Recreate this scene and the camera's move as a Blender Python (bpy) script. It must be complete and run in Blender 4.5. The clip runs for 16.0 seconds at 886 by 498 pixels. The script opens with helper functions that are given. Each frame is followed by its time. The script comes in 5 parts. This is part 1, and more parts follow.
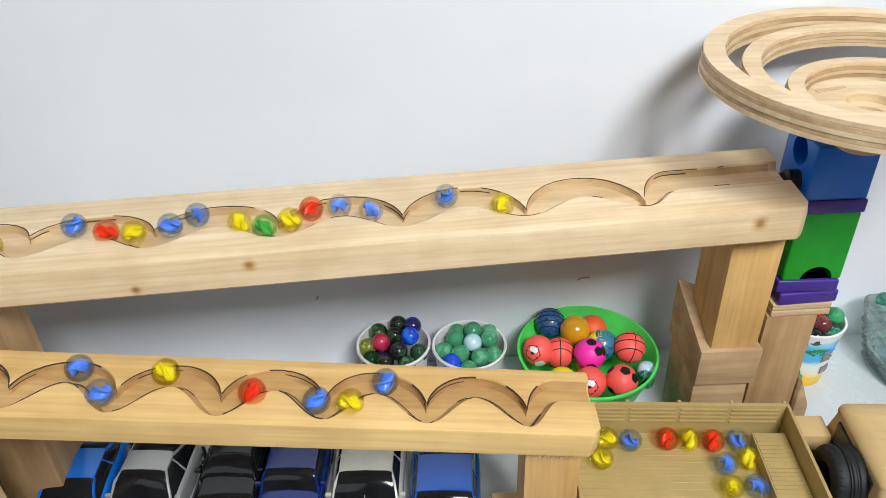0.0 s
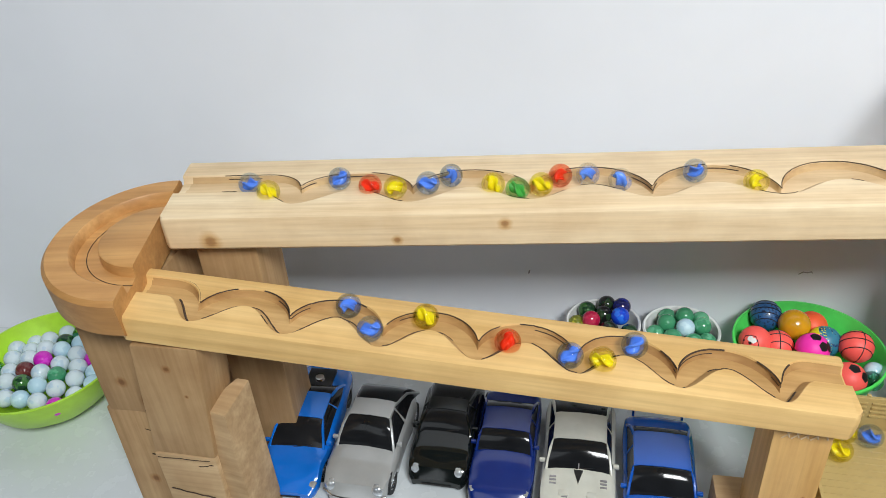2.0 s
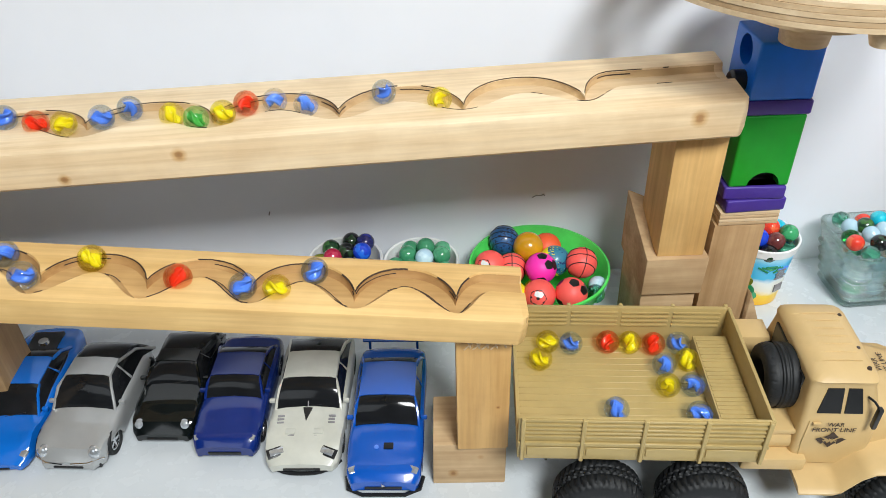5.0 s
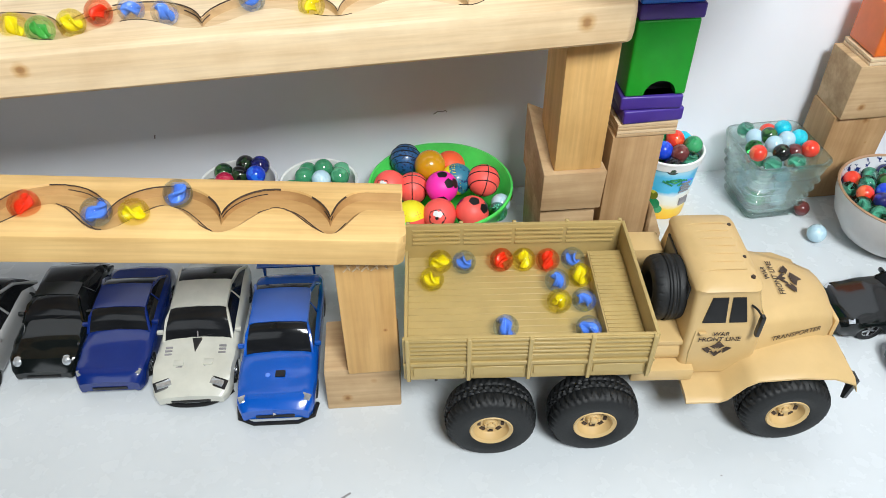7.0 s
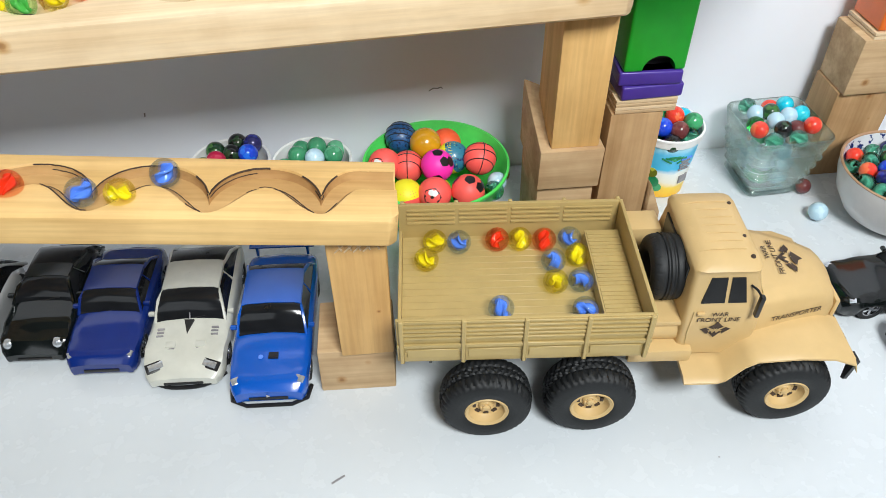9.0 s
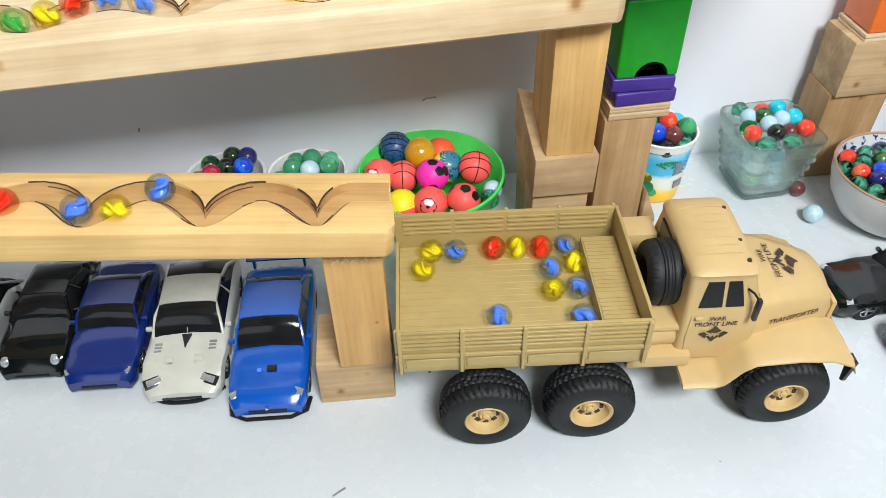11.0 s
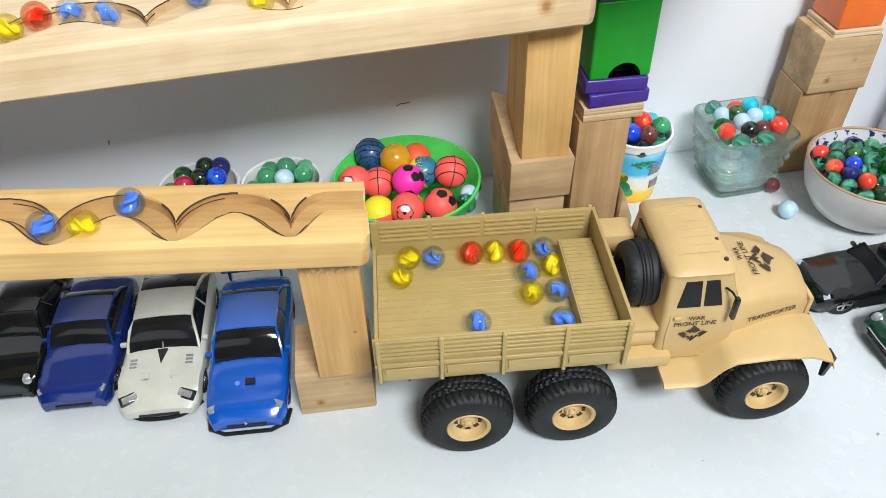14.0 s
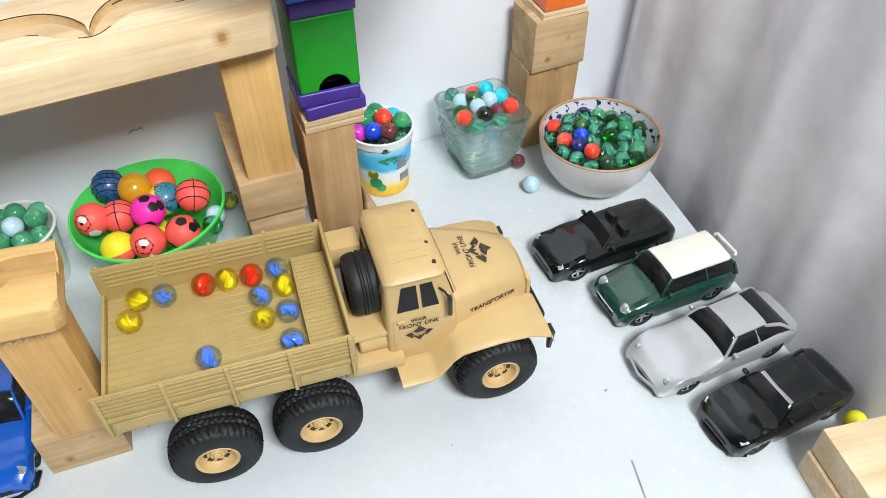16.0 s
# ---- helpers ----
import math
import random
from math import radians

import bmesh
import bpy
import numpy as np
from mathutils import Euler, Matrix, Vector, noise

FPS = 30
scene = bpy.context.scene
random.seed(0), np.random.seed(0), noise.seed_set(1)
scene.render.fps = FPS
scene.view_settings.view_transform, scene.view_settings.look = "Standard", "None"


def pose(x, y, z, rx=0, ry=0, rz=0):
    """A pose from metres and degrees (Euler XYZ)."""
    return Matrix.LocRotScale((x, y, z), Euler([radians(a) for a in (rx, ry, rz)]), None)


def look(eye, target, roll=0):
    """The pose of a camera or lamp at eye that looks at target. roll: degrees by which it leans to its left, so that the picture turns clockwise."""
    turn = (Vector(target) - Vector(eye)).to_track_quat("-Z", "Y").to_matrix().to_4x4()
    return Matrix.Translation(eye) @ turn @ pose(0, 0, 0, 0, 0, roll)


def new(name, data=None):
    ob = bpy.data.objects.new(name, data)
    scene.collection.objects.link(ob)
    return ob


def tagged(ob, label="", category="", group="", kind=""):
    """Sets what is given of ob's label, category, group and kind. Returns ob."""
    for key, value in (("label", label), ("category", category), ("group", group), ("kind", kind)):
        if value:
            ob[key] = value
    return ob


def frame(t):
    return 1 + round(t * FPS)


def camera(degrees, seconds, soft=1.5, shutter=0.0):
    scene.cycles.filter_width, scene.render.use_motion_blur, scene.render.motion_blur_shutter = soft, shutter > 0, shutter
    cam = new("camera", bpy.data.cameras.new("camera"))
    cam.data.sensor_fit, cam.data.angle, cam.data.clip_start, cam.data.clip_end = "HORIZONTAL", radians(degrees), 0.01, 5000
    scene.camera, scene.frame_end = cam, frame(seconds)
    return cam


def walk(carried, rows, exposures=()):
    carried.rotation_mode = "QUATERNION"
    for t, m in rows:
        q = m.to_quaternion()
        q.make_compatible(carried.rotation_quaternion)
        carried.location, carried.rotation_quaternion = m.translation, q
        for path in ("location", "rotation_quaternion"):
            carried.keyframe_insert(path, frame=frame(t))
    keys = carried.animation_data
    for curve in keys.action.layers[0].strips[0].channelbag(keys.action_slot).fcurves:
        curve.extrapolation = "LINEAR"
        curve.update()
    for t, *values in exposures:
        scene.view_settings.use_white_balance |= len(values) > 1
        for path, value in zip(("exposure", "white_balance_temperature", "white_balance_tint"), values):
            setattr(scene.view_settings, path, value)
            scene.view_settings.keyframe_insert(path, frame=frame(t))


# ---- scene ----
cam = camera(60.7, 16.0, soft=0.75)
PATH = [
    (0, (0.606, 0.593, 0.521), (0.496, 2.245, -0.601), -1.8),
    (0.5, (0.567, 0.57, 0.505), (0.273, 2.217, -0.59), -4.3),
    (1, (0.543, 0.564, 0.508), (0.132, 2.197, -0.572), -3.6),
    (1.5, (0.527, 0.559, 0.502), (0.089, 2.179, -0.586), -3.8),
    (2, (0.527, 0.552, 0.509), (0.088, 2.169, -0.583), -4.0),
    (2.5, (0.525, 0.554, 0.504), (0.084, 2.172, -0.585), -3.9),
    (3, (0.524, 0.552, 0.506), (0.083, 2.171, -0.583), -3.6),
    (3.5, (0.542, 0.554, 0.503), (0.132, 2.182, -0.584), -3.1),
    (4, (0.576, 0.56, 0.498), (0.269, 2.2, -0.605), -2.2),
    (4.5, (0.613, 0.567, 0.488), (0.422, 2.204, -0.644), -2.3),
    (5, (0.649, 0.57, 0.475), (0.542, 2.178, -0.709), -1.5),
    (5.2, (0.664, 0.573, 0.475), (0.613, 2.151, -0.753), -1.4),
    (7.3, (0.693, 0.587, 0.454), (0.716, 2.072, -0.886), -0.2),
    (7.5, (0.693, 0.589, 0.453), (0.713, 2.069, -0.891), -0.1),
    (8, (0.694, 0.591, 0.451), (0.708, 2.058, -0.909), 0.1),
    (8.5, (0.696, 0.592, 0.451), (0.714, 2.05, -0.917), 0.2),
    (9, (0.697, 0.592, 0.451), (0.718, 2.042, -0.926), -0.4),
    (11.5, (0.697, 0.593, 0.452), (0.731, 2.059, -0.908), -1.4),
    (12, (0.698, 0.594, 0.451), (0.741, 2.059, -0.91), -1.5),
    (12.5, (0.698, 0.595, 0.452), (0.749, 2.058, -0.911), -1.4),
    (13, (0.701, 0.596, 0.452), (0.773, 2.056, -0.914), -0.9),
    (13.5, (0.7, 0.597, 0.45), (0.783, 2.063, -0.908), -1.2),
    (14, (0.7, 0.597, 0.451), (0.78, 2.063, -0.906), -1.5),
    (14.5, (0.706, 0.595, 0.45), (0.803, 2.058, -0.91), -0.8),
    (15, (0.709, 0.594, 0.453), (0.831, 2.036, -0.927), -0.7),
    (15.5, (0.742, 0.593, 0.475), (0.937, 1.99, -0.943), 0.1),
    (16, (0.801, 0.598, 0.485), (1.2, 1.932, -0.951), -0.4),
]
walk(cam, [(t, look(eye, target, roll)) for t, eye, target, roll in PATH], [(0, -0.22), (3.5, -0.22), (5.2, -0.06), (7.3, 0.0), (16, 0.0)])

# ---- world and lamps ----
world = bpy.data.worlds.new("room_air")
world.use_nodes = True
scene.world = world
world.node_tree.nodes["Background"].inputs[0].default_value = (0.80, 0.88, 1.0, 1)
world.node_tree.nodes["Background"].inputs[1].default_value = 0.3


def area_lamp(name, eye, target, sx, sy, watts, colour):
    data = bpy.data.lights.new(name, "AREA")
    data.shape, data.size, data.size_y, data.energy, data.color = "RECTANGLE", sx, sy, watts, colour
    ob = new(name, data)
    ob.matrix_world = look(eye, target)
    return ob


area_lamp("ceiling_lamp_light", (1.08, -0.06, 1.44), (0.80, 1.05, 0.18), 0.50, 0.40, 38, (0.95, 0.99, 1.0))
# Added fill from the front left for wall and curtain; no window stands there.
area_lamp("left_fill_light", (-0.3, -1.0, 1.7), (0.5, 1.15, 0.3), 1.2, 0.9, 4.5, (0.88, 0.95, 1.0))

# ---- materials ----


def material(name):
    m = bpy.data.materials.new(name)
    m.use_nodes = True
    nt = m.node_tree
    return m, nt, nt.nodes, nt.links, nt.nodes["Principled BSDF"]


def ramp(nodes, stops):
    r = nodes.new("ShaderNodeValToRGB")
    while len(r.color_ramp.elements) < len(stops):
        r.color_ramp.elements.new(0.5)
    for e, (p, c) in zip(r.color_ramp.elements, stops):
        e.position, e.color = p, (*c, 1)
    return r


def noise_node(nodes, links, vec, scale, detail=4, rough=0.55):
    n = nodes.new("ShaderNodeTexNoise")
    n.inputs["Scale"].default_value, n.inputs["Detail"].default_value, n.inputs["Roughness"].default_value = scale, detail, rough
    links.new(vec, n.inputs["Vector"])
    return n


def mixed(nodes, links, mode, fac, a, b):
    m = nodes.new("ShaderNodeMix")
    m.data_type, m.blend_type = "RGBA", mode
    for sock, v in ((m.inputs[0], fac), (m.inputs[6], a), (m.inputs[7], b)):
        if isinstance(v, (int, float)):
            sock.default_value = v
        elif isinstance(v, tuple):
            sock.default_value = (*v, 1)
        else:
            links.new(v, sock)
    return m.outputs[2]


def bumped(nodes, links, height, bsdf, strength, distance=0.0004):
    b = nodes.new("ShaderNodeBump")
    b.inputs["Strength"].default_value, b.inputs["Distance"].default_value = strength, distance
    links.new(height, b.inputs["Height"])
    links.new(b.outputs[0], bsdf.inputs["Normal"])


def wood(name, light, dark, axis="x", knots=(), rough=0.55, stain=0.35):
    """Pine with streaks along one axis, soft blotches, saw fuzz and knots."""
    m, nt, nodes, links, bsdf = material(name)
    tc, info = nodes.new("ShaderNodeTexCoord"), nodes.new("ShaderNodeObjectInfo")
    add = nodes.new("ShaderNodeVectorMath")
    add.operation = "ADD"
    links.new(tc.outputs["Object"], add.inputs[0])
    links.new(info.outputs["Random"], add.inputs[1])
    mp = nodes.new("ShaderNodeMapping")
    mp.inputs["Scale"].default_value = {"x": (5, 110, 110), "y": (110, 5, 110), "z": (110, 110, 5)}[axis]
    links.new(add.outputs[0], mp.inputs["Vector"])
    fine = noise_node(nodes, links, mp.outputs[0], 2.6, 5)
    band = noise_node(nodes, links, mp.outputs[0], 0.55, 3)
    blot = noise_node(nodes, links, add.outputs[0], 28, 4)
    r1 = ramp(nodes, [(0.32, dark), (0.52, tuple(0.5 * a + 0.5 * b for a, b in zip(light, dark))), (0.66, light)])
    links.new(band.outputs[0], r1.inputs[0])
    r2 = ramp(nodes, [(0.3, (0.72, 0.66, 0.6)), (0.6, (1, 1, 1))])
    links.new(fine.outputs[0], r2.inputs[0])
    col = mixed(nodes, links, "MULTIPLY", 0.5, r1.outputs[0], r2.outputs[0])
    r3 = ramp(nodes, [(0.3, (0.80, 0.74, 0.68)), (0.62, (1.0, 1.0, 1.0))])
    links.new(blot.outputs[0], r3.inputs[0])
    col = mixed(nodes, links, "MULTIPLY", stain * 1.6, col, r3.outputs[0])
    for kx, ky, kz, size in knots:
        d = nodes.new("ShaderNodeVectorMath")
        d.operation = "DISTANCE"
        links.new(tc.outputs["Object"], d.inputs[0])
        d.inputs[1].default_value = (kx, ky, kz)
        wob = nodes.new("ShaderNodeMath")
        wob.operation = "MULTIPLY_ADD"
        links.new(fine.outputs[0], wob.inputs[0])
        wob.inputs[1].default_value = size * 0.6
        links.new(d.outputs["Value"], wob.inputs[2])
        rk = ramp(nodes, [(0.0, (0.30, 0.17, 0.08)), (0.45, (0.5, 0.33, 0.18)), (0.62, (0.8, 0.66, 0.48)), (1.0, (1, 1, 1))])
        sc = nodes.new("ShaderNodeMath")
        sc.operation = "DIVIDE"
        links.new(wob.outputs[0], sc.inputs[0])
        sc.inputs[1].default_value = size * 1.5
        links.new(sc.outputs[0], rk.inputs[0])
        col = mixed(nodes, links, "MULTIPLY", 0.9, col, rk.outputs[0])
    links.new(col, bsdf.inputs["Base Color"])
    bsdf.inputs["Roughness"].default_value = rough
    bumped(nodes, links, fine.outputs[0], bsdf, 0.35, 0.0005)
    return m


def plain(name, colour, rough=0.4, metal=0.0, coat=0.0, spot=0.12, scale=60, bump=0.05, ior=None, spec=None):
    """Paint, plastic or metal with slight blotches, scuffs and grain."""
    m, nt, nodes, links, bsdf = material(name)
    tc = nodes.new("ShaderNodeTexCoord")
    n1 = noise_node(nodes, links, tc.outputs["Object"], scale, 4)
    n2 = noise_node(nodes, links, tc.outputs["Object"], scale * 9, 3)
    r = ramp(nodes, [(0.3, tuple(c * (1 - spot) for c in colour)), (0.7, tuple(min(1, c * (1 + spot * 0.6)) for c in colour))])
    links.new(n1.outputs[0], r.inputs[0])
    links.new(r.outputs[0], bsdf.inputs["Base Color"])
    rr = nodes.new("ShaderNodeMapRange")
    rr.inputs[3].default_value, rr.inputs[4].default_value = (rough * 0.98, rough * 1.02) if metal else (rough * 0.8, min(1, rough * 1.25))
    links.new(n2.outputs[0], rr.inputs[0])
    links.new(rr.outputs[0], bsdf.inputs["Roughness"])
    bsdf.inputs["Metallic"].default_value = metal
    bsdf.inputs["Coat Weight"].default_value = coat
    bsdf.inputs["Coat Roughness"].default_value = 0.06
    if spec is not None:
        bsdf.inputs["Specular IOR Level"].default_value = spec
    if bump:
        bumped(nodes, links, n2.outputs[0], bsdf, bump, 0.0003)
    return m


def glass(name, colour, rough=0.0, ior=1.5):
    m, nt, nodes, links, bsdf = material(name)
    bsdf.inputs["Base Color"].default_value = (*colour, 1)
    bsdf.inputs["Transmission Weight"].default_value = 1
    bsdf.inputs["Roughness"].default_value, bsdf.inputs["IOR"].default_value = rough, ior
    return m


def clear_ball(name, tint, clear=0.72):
    """Tinted glass that lets half of the light straight through, so that its shadow is tinted and pale."""
    m, nt, nodes, links, bsdf = material(name)
    bsdf.inputs["Base Color"].default_value = (*tint, 1)
    bsdf.inputs["Transmission Weight"].default_value = 1
    bsdf.inputs["Roughness"].default_value, bsdf.inputs["IOR"].default_value = 0.0, 1.42
    tr, mix = nodes.new("ShaderNodeBsdfTransparent"), nodes.new("ShaderNodeMixShader")
    tr.inputs[0].default_value = (*tint, 1)
    mix.inputs[0].default_value = clear
    links.new(bsdf.outputs[0], mix.inputs[1])
    links.new(tr.outputs[0], mix.inputs[2])
    links.new(mix.outputs[0], nodes["Material Output"].inputs["Surface"])
    return m


def swirled(name, a, b, scale=90, rough=0.12, sharp=0.04):
    """Opaque glass with a drifting vein of a second colour."""
    m, nt, nodes, links, bsdf = material(name)
    tc, info = nodes.new("ShaderNodeTexCoord"), nodes.new("ShaderNodeObjectInfo")
    add = nodes.new("ShaderNodeVectorMath")
    links.new(tc.outputs["Object"], add.inputs[0])
    links.new(info.outputs["Random"], add.inputs[1])
    n = noise_node(nodes, links, add.outputs[0], scale, 2)
    r = ramp(nodes, [(0.56, a), (0.56 + sharp, b)])
    links.new(n.outputs[0], r.inputs[0])
    links.new(r.outputs[0], bsdf.inputs["Base Color"])
    bsdf.inputs["Roughness"].default_value = rough
    bsdf.inputs["Coat Weight"].default_value = 0.4
    return m


PINE = wood("pine_upper", (0.88, 0.71, 0.47), (0.77, 0.57, 0.335), "x", [(0.034, 0.0, -0.019, 0.008), (0.169, 0.0, -0.0205, 0.004), (0.244, 0.0, -0.0085, 0.005), (0.585, 0.0, -0.010, 0.006)])
PINE_LOW = wood("pine_lower", (0.81, 0.545, 0.225), (0.67, 0.415, 0.145), "x")
PINE_POST = wood("pine_post", (0.56, 0.365, 0.185), (0.40, 0.24, 0.105), "z", [(0.0035, -0.0195, 0.0865, 0.0035), (0.012, -0.0195, 0.062, 0.0018), (-0.004, -0.052, 0.030, 0.005), (0.012, -0.052, 0.012, 0.006)], rough=0.7, stain=0.55)
PINE_PALE = wood("pine_pale_block", (0.66, 0.47, 0.27), (0.48, 0.32, 0.165), "x", [(0.008, -0.021, 0.03, 0.003), (-0.012, -0.024, 0.012, 0.004)], rough=0.75, stain=0.6)
PINE_ORANGE = wood("cedar_curve", (0.66, 0.36, 0.13), (0.50, 0.245, 0.075), "x", rough=0.5)
# Groove floors: the boards' pine darkened, so the recess's shade is in the colour.
PINE_GROOVE_PALE = wood("routed_groove_pale", (0.80, 0.60, 0.36), (0.66, 0.46, 0.25), "x", rough=0.7, stain=0.4)
PINE_GROOVE = wood("routed_groove", (0.70, 0.45, 0.19), (0.50, 0.29, 0.10), "x", rough=0.75, stain=0.5)
# Far groove walls: browner still, with the upright face's shade painted in.
SHADED_WALL = wood("router_burnt_wall", (0.60, 0.37, 0.145), (0.42, 0.23, 0.08), "x", rough=0.8, stain=0.6)
SHADED_WALL_PALE = wood("router_scarred_wall", (0.70, 0.50, 0.27), (0.52, 0.34, 0.16), "x", rough=0.8, stain=0.6)
PINE_FRONT = wood("pine_front_post", (0.80, 0.51, 0.20), (0.64, 0.37, 0.125), "z", [(0.010, -0.018, 0.043, 0.0016)])
PLYWOOD = wood("birch_plywood", (0.82, 0.65, 0.43), (0.70, 0.52, 0.31), "x")
PLY_EDGE = wood("plywood_edge", (0.68, 0.50, 0.30), (0.48, 0.32, 0.17), "x")
CHARCOAL = plain("dark_line", (0.06, 0.035, 0.02), 0.9, spot=0.5)
TABLE = plain("white_table_laminate", (0.63, 0.67, 0.695), 0.26, scale=7, spot=0.05, bump=0.02)
WALLPAINT = plain("white_wall_paint", (0.83, 0.85, 0.90), 0.75, scale=4, spot=0.05, bump=0.10)
FABRIC = plain("lilac_white_curtain", (0.90, 0.87, 0.91), 0.9, scale=25, spot=0.10, bump=0.25)
# Unseen room surfaces, kept dark to hold back bounced light.
ROOM = plain("unseen_room_greige", (0.16, 0.158, 0.152), 0.8, scale=3, spot=0.08, bump=0.05)
MARK = plain("grey_mark_and_shade", (0.28, 0.27, 0.28), 0.8, spot=0.4)
TAN = plain("tan_plastic", (0.60, 0.415, 0.185), 0.42, spot=0.06, scale=50, bump=0.06)
TAN_BED = plain("olive_tan_plastic", (0.46, 0.335, 0.13), 0.45, spot=0.08, scale=50, bump=0.10)
RUBBER = plain("black_rubber", (0.006, 0.007, 0.008), 0.6, spot=0.3, scale=120, bump=0.3)
BLACK = plain("black_plastic", (0.012, 0.012, 0.013), 0.35, spot=0.3)
DECAL = plain("brown_black_print", (0.05, 0.03, 0.02), 0.6, spot=0.3)
CHROME = plain("chrome", (0.75, 0.76, 0.78), 0.15, metal=1.0, spot=0.05)
LAMP_GLASS = plain("clear_headlamp", (0.62, 0.66, 0.70), 0.08, metal=0.6, coat=1.0, spot=0.25, scale=300)
CAR_GLASS = plain("smoked_car_glass", (0.014, 0.015, 0.017), 0.10, coat=0.0, spec=0.35, spot=0.4, scale=30, bump=0)
RED_SEAT = plain("red_interior", (0.45, 0.02, 0.025), 0.5)
PURPLE = plain("purple_paint", (0.060, 0.030, 0.27), 0.35, coat=0.1, spot=0.08)
GREEN = plain("green_paint", (0.006, 0.32, 0.02), 0.35, coat=0.1, spot=0.08)
BLUE = plain("blue_paint", (0.004, 0.17, 0.82), 0.35, coat=0.1, spot=0.08)
ORANGE = plain("orange_paint", (0.86, 0.17, 0.02), 0.3, coat=0.3, spot=0.08)
LIME = plain("lime_plastic", (0.42, 0.72, 0.04), 0.35, coat=0.2)
MINT = plain("bright_green_plastic", (0.09, 0.72, 0.12), 0.35, coat=0.2)
WHITE = plain("white_plastic", (0.80, 0.81, 0.80), 0.35, spot=0.05)
CERAMIC = plain("white_ribbed_ceramic", (0.74, 0.72, 0.70), 0.3, coat=0.3, spot=0.06)
CLAY = plain("brown_glaze_rim", (0.42, 0.25, 0.14), 0.5)
FLORAL = swirled("blue_white_glaze", (0.72, 0.73, 0.76), (0.02, 0.035, 0.16), 170, 0.2)
CLEAR = clear_ball("clear_glass", (0.90, 0.97, 0.95), 0.5)
MARBLE_CLEAR = clear_ball("clear_marble_glass", (0.97, 0.985, 0.99))
MARBLE_BLUE = clear_ball("blue_marble_glass", (0.84, 0.91, 1.0))
MARBLE_RED = clear_ball("red_marble_glass", (1.0, 0.70, 0.58))
MARBLE_AQUA = clear_ball("aqua_marble_glass", (0.66, 0.92, 0.84), 0.3)
MARBLE_BOTTLE = glass("bottle_green_marble_glass", (0.04, 0.55, 0.10), ior=1.48)
MARBLE_GREEN = clear_ball("green_marble_glass", (0.74, 0.95, 0.70))
YELLOW_TINT = clear_ball("yellow_marble_glass", (1.0, 0.98, 0.62))
VANE_BLUE = plain("blue_glass_vane", (0.12, 0.28, 0.86), 0.2)
VANE_AQUA = plain("aqua_glass_vane", (0.16, 0.50, 0.36), 0.2)
VANE_YELLOW = plain("yellow_glass_vane", (0.86, 0.72, 0.02), 0.2)
VANE_RED = plain("red_glass_vane", (0.85, 0.06, 0.02), 0.2)
VANE_GREEN = plain("green_glass_vane", (0.10, 0.42, 0.10), 0.2)
M_JADE = swirled("jade_green_marble", (0.05, 0.27, 0.13), (0.11, 0.40, 0.22))
M_WHITE = swirled("milky_marble", (0.60, 0.70, 0.74), (0.48, 0.62, 0.72))
M_PALE = swirled("pale_blue_marble", (0.45, 0.65, 0.76), (0.55, 0.74, 0.82))
M_BLACK = swirled("black_marble", (0.008, 0.009, 0.010), (0.02, 0.05, 0.02))
M_DARKGREEN = swirled("dark_green_marble", (0.012, 0.05, 0.02), (0.05, 0.16, 0.04))
M_NAVY = swirled("navy_marble", (0.012, 0.016, 0.12), (0.02, 0.03, 0.3))
M_BLUE = swirled("blue_marble", (0.01, 0.06, 0.62), (0.02, 0.16, 0.8))
M_SKY = swirled("turquoise_marble", (0.01, 0.50, 0.66), (0.03, 0.62, 0.74))
M_RED = swirled("red_marble", (0.78, 0.05, 0.025), (0.86, 0.16, 0.06))
M_CRIMSON = swirled("crimson_marble", (0.42, 0.01, 0.05), (0.5, 0.03, 0.08))
M_MAROON = swirled("maroon_marble", (0.13, 0.03, 0.03), (0.18, 0.05, 0.04))
M_MAGENTA = swirled("magenta_marble", (0.58, 0.02, 0.48), (0.7, 0.06, 0.6))
M_GREEN = swirled("green_marble", (0.02, 0.24, 0.09), (0.05, 0.36, 0.14))
M_OLIVE = swirled("olive_yellow_marble", (0.16, 0.18, 0.02), (0.5, 0.5, 0.05))
B_CORAL = plain("coral_rubber", (0.95, 0.115, 0.095), 0.5, spot=0.06)
B_PINK = plain("hot_pink_rubber", (0.95, 0.03, 0.44), 0.5, spot=0.06)
B_RED = plain("orange_red_rubber", (0.86, 0.11, 0.03), 0.5, spot=0.06)
B_GOLD = plain("amber_rubber", (0.62, 0.30, 0.01), 0.2, spot=0.2, coat=0.5)
B_YELLOW = plain("yellow_rubber", (0.86, 0.76, 0.02), 0.5, spot=0.05)
B_NAVY = swirled("speckled_navy_rubber", (0.02, 0.10, 0.26), (0.01, 0.02, 0.06), 420, 0.4)
B_TEAL = swirled("teal_scale_rubber", (0.03, 0.2, 0.3), (0.01, 0.03, 0.12), 260, 0.4)

